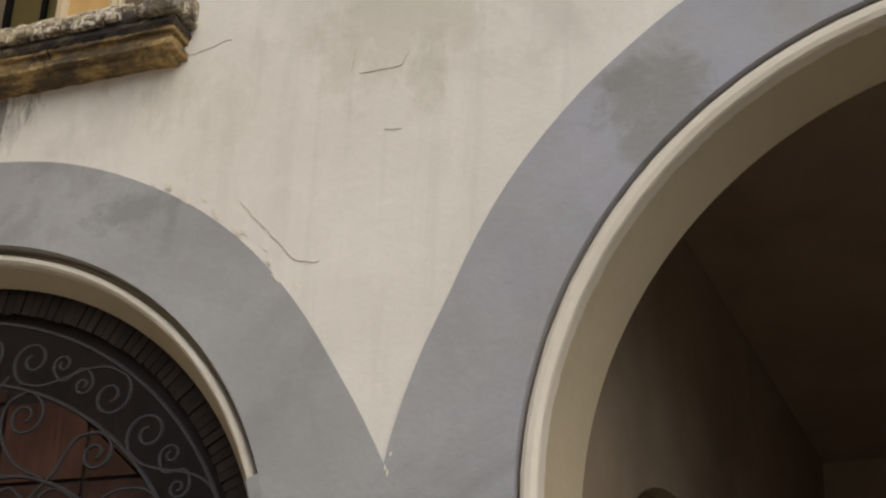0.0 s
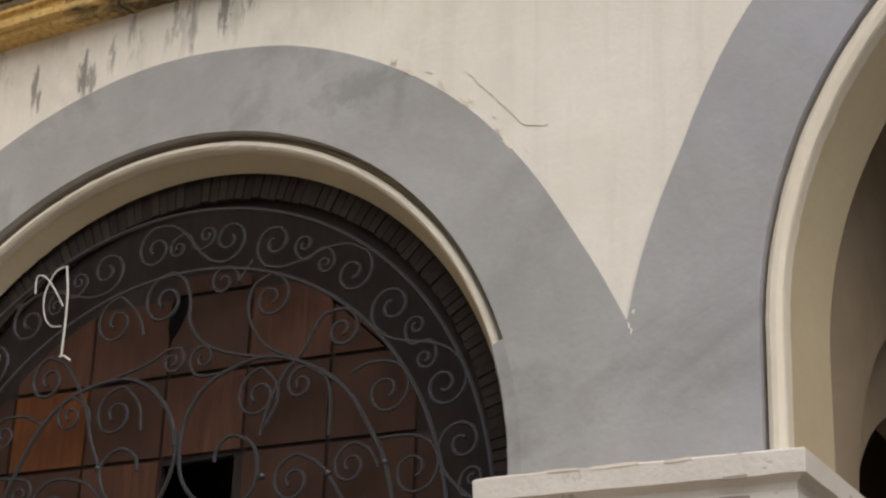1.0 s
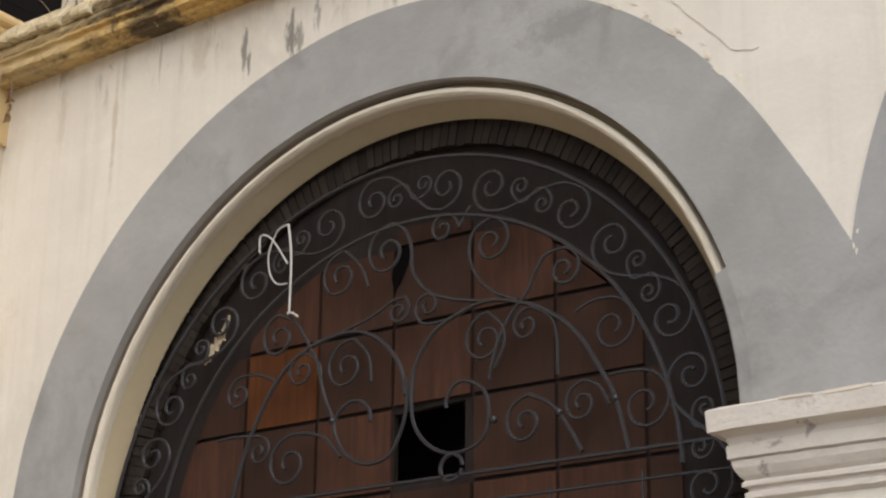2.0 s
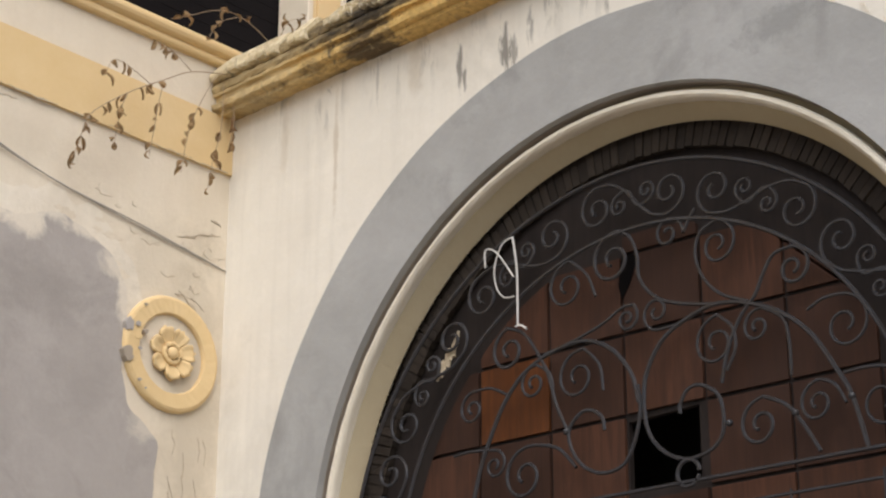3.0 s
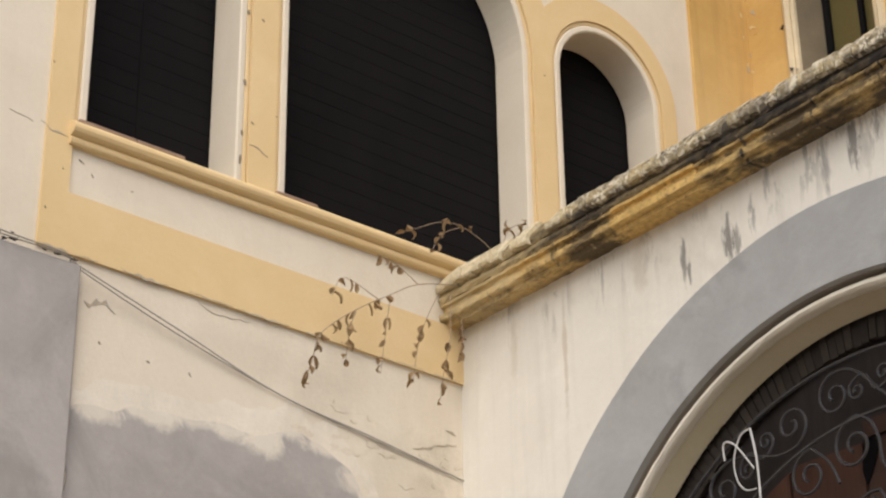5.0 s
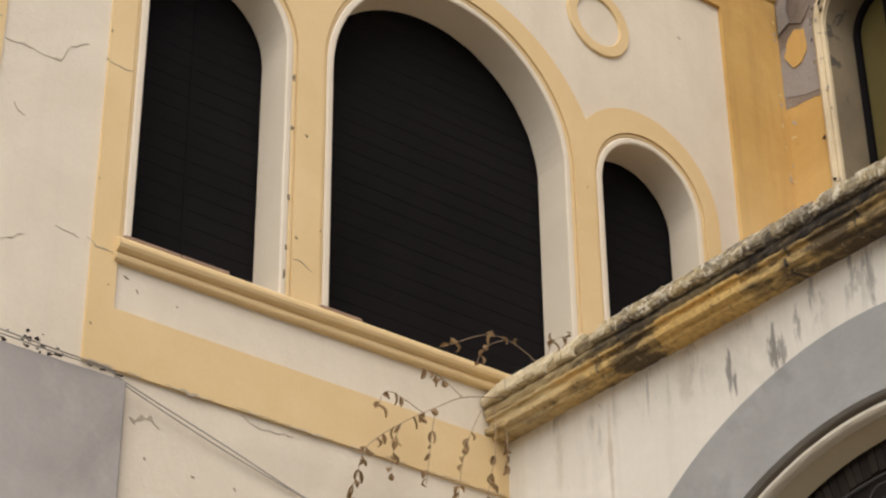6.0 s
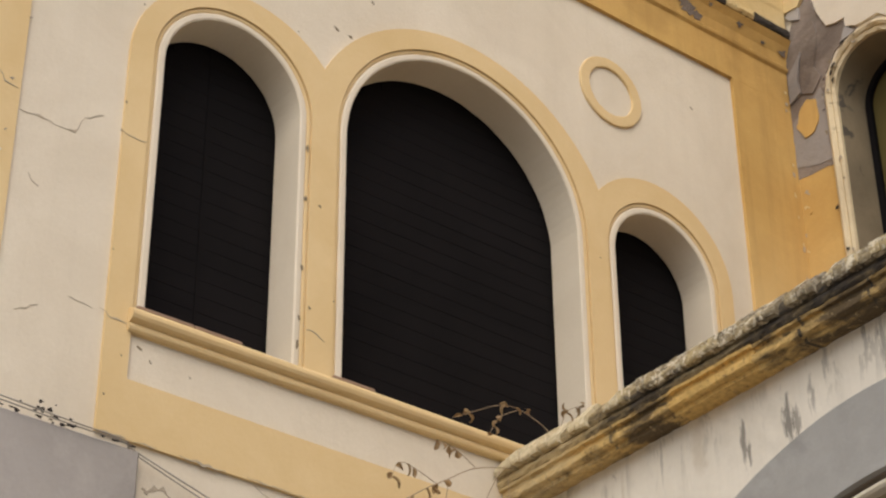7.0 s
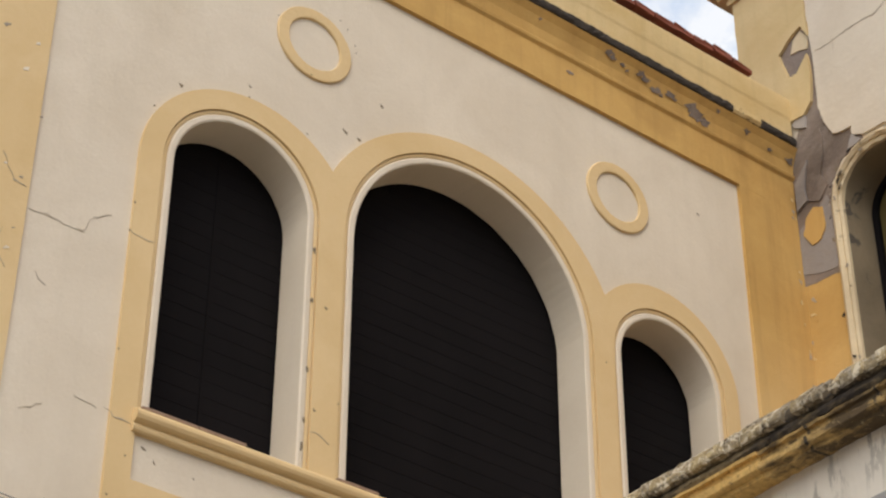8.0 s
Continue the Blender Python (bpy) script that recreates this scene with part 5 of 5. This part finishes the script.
for k in range(20):
    u = -3.0 + rnd.gauss(0, 0.10)
    chip(wall_b, u, 6.50 + abs(rnd.gauss(0, 0.035)) + 0.06 * math.exp(-((u + 3.0) / 0.09) ** 2) * (k % 2), rnd.uniform(0.006, 0.022), transept, 170 + k, 0.8, d=-0.0025, material=BOARD_DARK)
for k in range(9):
    chip(wall_b, -3.4 + 0.11 * k + rnd.uniform(-0.04, 0.04), 6.492, rnd.uniform(0.02, 0.045), transept, 200 + k, 0.25, d=-0.0625, material=BOARD_DARK)

# ragged lower rim of the yellow band
u = -2.70
while u < -0.15:
    ln = rnd.uniform(0.12, 0.34)
    crack(wall_b, [(u, 6.545), (u + ln * 0.5, 6.541), (min(u + ln, -0.03), 6.546)], rnd.uniform(0.006, 0.016), transept, int(u * 1000) % 997, d=-0.0225)
    u += ln + rnd.uniform(0.0, 0.15)

# worn edge of the nave windows and curling paint in the corner beside them
wear = random.Random(91)
cu, cv, r = CW[0]
for k in range(26):
    a = radians(wear.uniform(95, 215))
    ro = r + wear.choice((0.008, 0.04, 0.088)) + wear.uniform(-0.006, 0.006)
    u, v = (cu + ro * math.cos(a), cv + ro * math.sin(a)) if a < math.pi else (cu - ro, cv - (a - math.pi) * 2.2)
    chip(wall_c, u, v, wear.uniform(0.008, 0.022), nave, 500 + k, 1.4, a, d=-0.047 + 0.012 * (ro < r + 0.03), material=(WORN, DIRTY, BOARD_DARK)[k % 3])
for k, (u, v, sz) in enumerate(((0.05, 10.28, 0.020), (0.09, 10.20, 0.026), (0.07, 10.08, 0.022), (0.10, 10.02, 0.016), (0.03, 9.86, 0.020), (0.035, 9.72, 0.016), (0.03, 9.45, 0.012), (0.40, 10.05, 0.016), (0.39, 10.16, 0.020))):
    chip(wall_c, u, v, sz, nave, 540 + k, 1.7, 0.5 * (k % 3), d=-0.009, material=(GOLD, SHED, PALE_YELLOW)[k % 3])
for k in range(14):
    chip(wall_b, 2.70 - wear.uniform(0, 0.05), wear.uniform(9.0, 11.2), wear.uniform(0.008, 0.02), transept, 560 + k, 1.6, 0.2, d=-0.0335, material=(SHED, PALE_YELLOW)[k % 2])

# curled flakes of paint below the yellow band
for k in range(26):
    u, v = rnd.uniform(-1.2, -0.05), rnd.uniform(5.72, 6.36)
    if v > 6.30 - 0.25 * abs(u + 0.4):
        v -= 0.25
    sz = rnd.uniform(0.025, 0.075)
    skin = [(min(-0.004, u + sz * rnd.uniform(0.35, 1.1) * math.cos(a)), v + 0.5 * sz * rnd.uniform(0.35, 1.1) * math.sin(a)) for a in [2 * math.pi * j / 13 for j in range(13)]]
    bm = plate(skin, [], wall_b, -0.0032, 0.001)
    lift = rnd.uniform(0.02, 0.12)
    for p in bm.verts:  # the upper edge curls away from the wall
        p.co.x += max(0.0, p.co.z - v + 0.2 * sz) * lift
    part("paint_flake", bm, CREAM_B, transept)
for line, w in (([(-0.36, 6.07), (-0.26, 6.10), (-0.17, 6.13), (-0.05, 6.16)], 0.014), ([(-0.35, 5.73), (-0.29, 5.735), (-0.22, 5.69), (-0.20, 5.68)], 0.022), ([(-0.12, 6.24), (-0.05, 6.22)], 0.012)):
    crack(wall_b, line, w, transept, int(1000 * abs(line[0][0])), SHED, d=-0.004)
for k in range(10):
    u, v = rnd.uniform(-0.34, -0.05), rnd.uniform(4.6, 5.0)
    crack(wall_b, [(u, v), (u + 0.02, v - 0.07), (u + 0.01, v - 0.13)], 0.012, transept, 300 + k)

# ---- bricks round the fanlight, coloured as dark as their deep shade ----
part("mortar_bed", plate([(A1[0] + 1.80, 3.0)] + arc(*A1, 1.80, 0, 180, 48) + [(A1[0] - 1.80, 3.0), (A1[0] - 1.665, 3.0)] + arc(*A1, 1.665, 180, 0, 48) + [(A1[0] + 1.665, 3.0)], [], wall_a, 0.212, 0.238), BRICK, aisle, "shade-dark mortar between the bricks")
for k in range(108):
    a0, a1 = 180 * k / 108 + 0.15, 180 * (k + 1) / 108 - 0.15
    ri = 1.655 + rnd.uniform(-0.004, 0.004)
    dd = 0.205 + rnd.uniform(-0.006, 0.006)
    pts = [(A1[0] + r * math.cos(radians(a)), A1[1] + r * math.sin(radians(a))) for r, a in ((ri, a0), (1.80, a0), (1.80, a1), (ri, a1))]
    part("brick", plate(pts, [], wall_a, dd, 0.24), BRICK, aisle)
for k in range(14):
    for sgn in (-1, 1):
        z0 = 4.195 - 0.072 * (k + 1)
        u0, u1 = sorted((A1[0] + sgn * (1.655 + rnd.uniform(-0.012, 0.012)), A1[0] + sgn * 1.80))
        part("brick", box(bmesh.new(), wall_a, u0, u1, z0 + 0.007, z0 + 0.066, 0.205 + rnd.uniform(-0.006, 0.006), 0.24), BRICK, aisle)

# ---- clay tiles along the transept eaves ----
roof = tagged(mesh_object("roof_transept", box(bmesh.new(), lambda u, v, d: Vector((u, d, v)), -5.3, 0.02, 12.065, 12.095, -7.3, YC - 0.05), TILE), "red clay tile roof edge of the transept", "roof", kind="structure")
tile_meshes = []
for k in range(4):
    bm = box(bmesh.new(), lambda u, v, d: Vector((u, d, v)), -0.40, 0.0, 0.0, 0.038, 0.0, 0.192)
    for v in bm.verts:
        v.co += Vector([rnd.uniform(-0.012, 0.012) for _ in range(3)])
    ob = part("tile", bm, TILE, roof)
    tile_meshes.append(ob.data)
    ob.location = (0.12, -0.2 - 0.2 * k, 12.10)
for row in range(3):
    for k in range(14):
        ob = new("tile", tile_meshes[(k * 3 + row) % 4])
        ob.parent = roof
        ob.location = (0.12 - 0.03 * row + rnd.uniform(-0.01, 0.01), YC - 0.62 - 0.2 * k - 0.07 * row, 12.10 + 0.05 * row)

# ---- bright cloudy sky far behind the roofs ----
m = bpy.data.materials.new("cloudy_sky")
m.use_nodes = True
nt = m.node_tree
nt.nodes.remove(nt.nodes["Principled BSDF"])
em = nt.nodes.new("ShaderNodeEmission")
n1 = noise_of(nt, coords(nt), 0.035, 7, 0.6, 0.5)
nt.links.new(mix(nt, ramp(nt, n1, 0.34, 0.55), (0.45, 0.58, 0.80), (0.86, 0.89, 0.94)), em.inputs[0])
em.inputs[1].default_value = 0.95
nt.links.new(em.outputs[0], nt.nodes["Material Output"].inputs[0])
way = Vector((-0.55, 0.52, 0.65)).normalized()
quat = way.to_track_quat("-Z", "Y").to_matrix()
bm = bmesh.new()
bm.faces.new([bm.verts.new(Vector(EYE) + way * 420 + quat @ Vector((x, y, 0))) for x, y in ((-90, -70), (90, -70), (90, 70), (-90, 70))])
tagged(mesh_object("backdrop", bm, m), "bright white and blue cloudy sky", "sky", kind="structure")
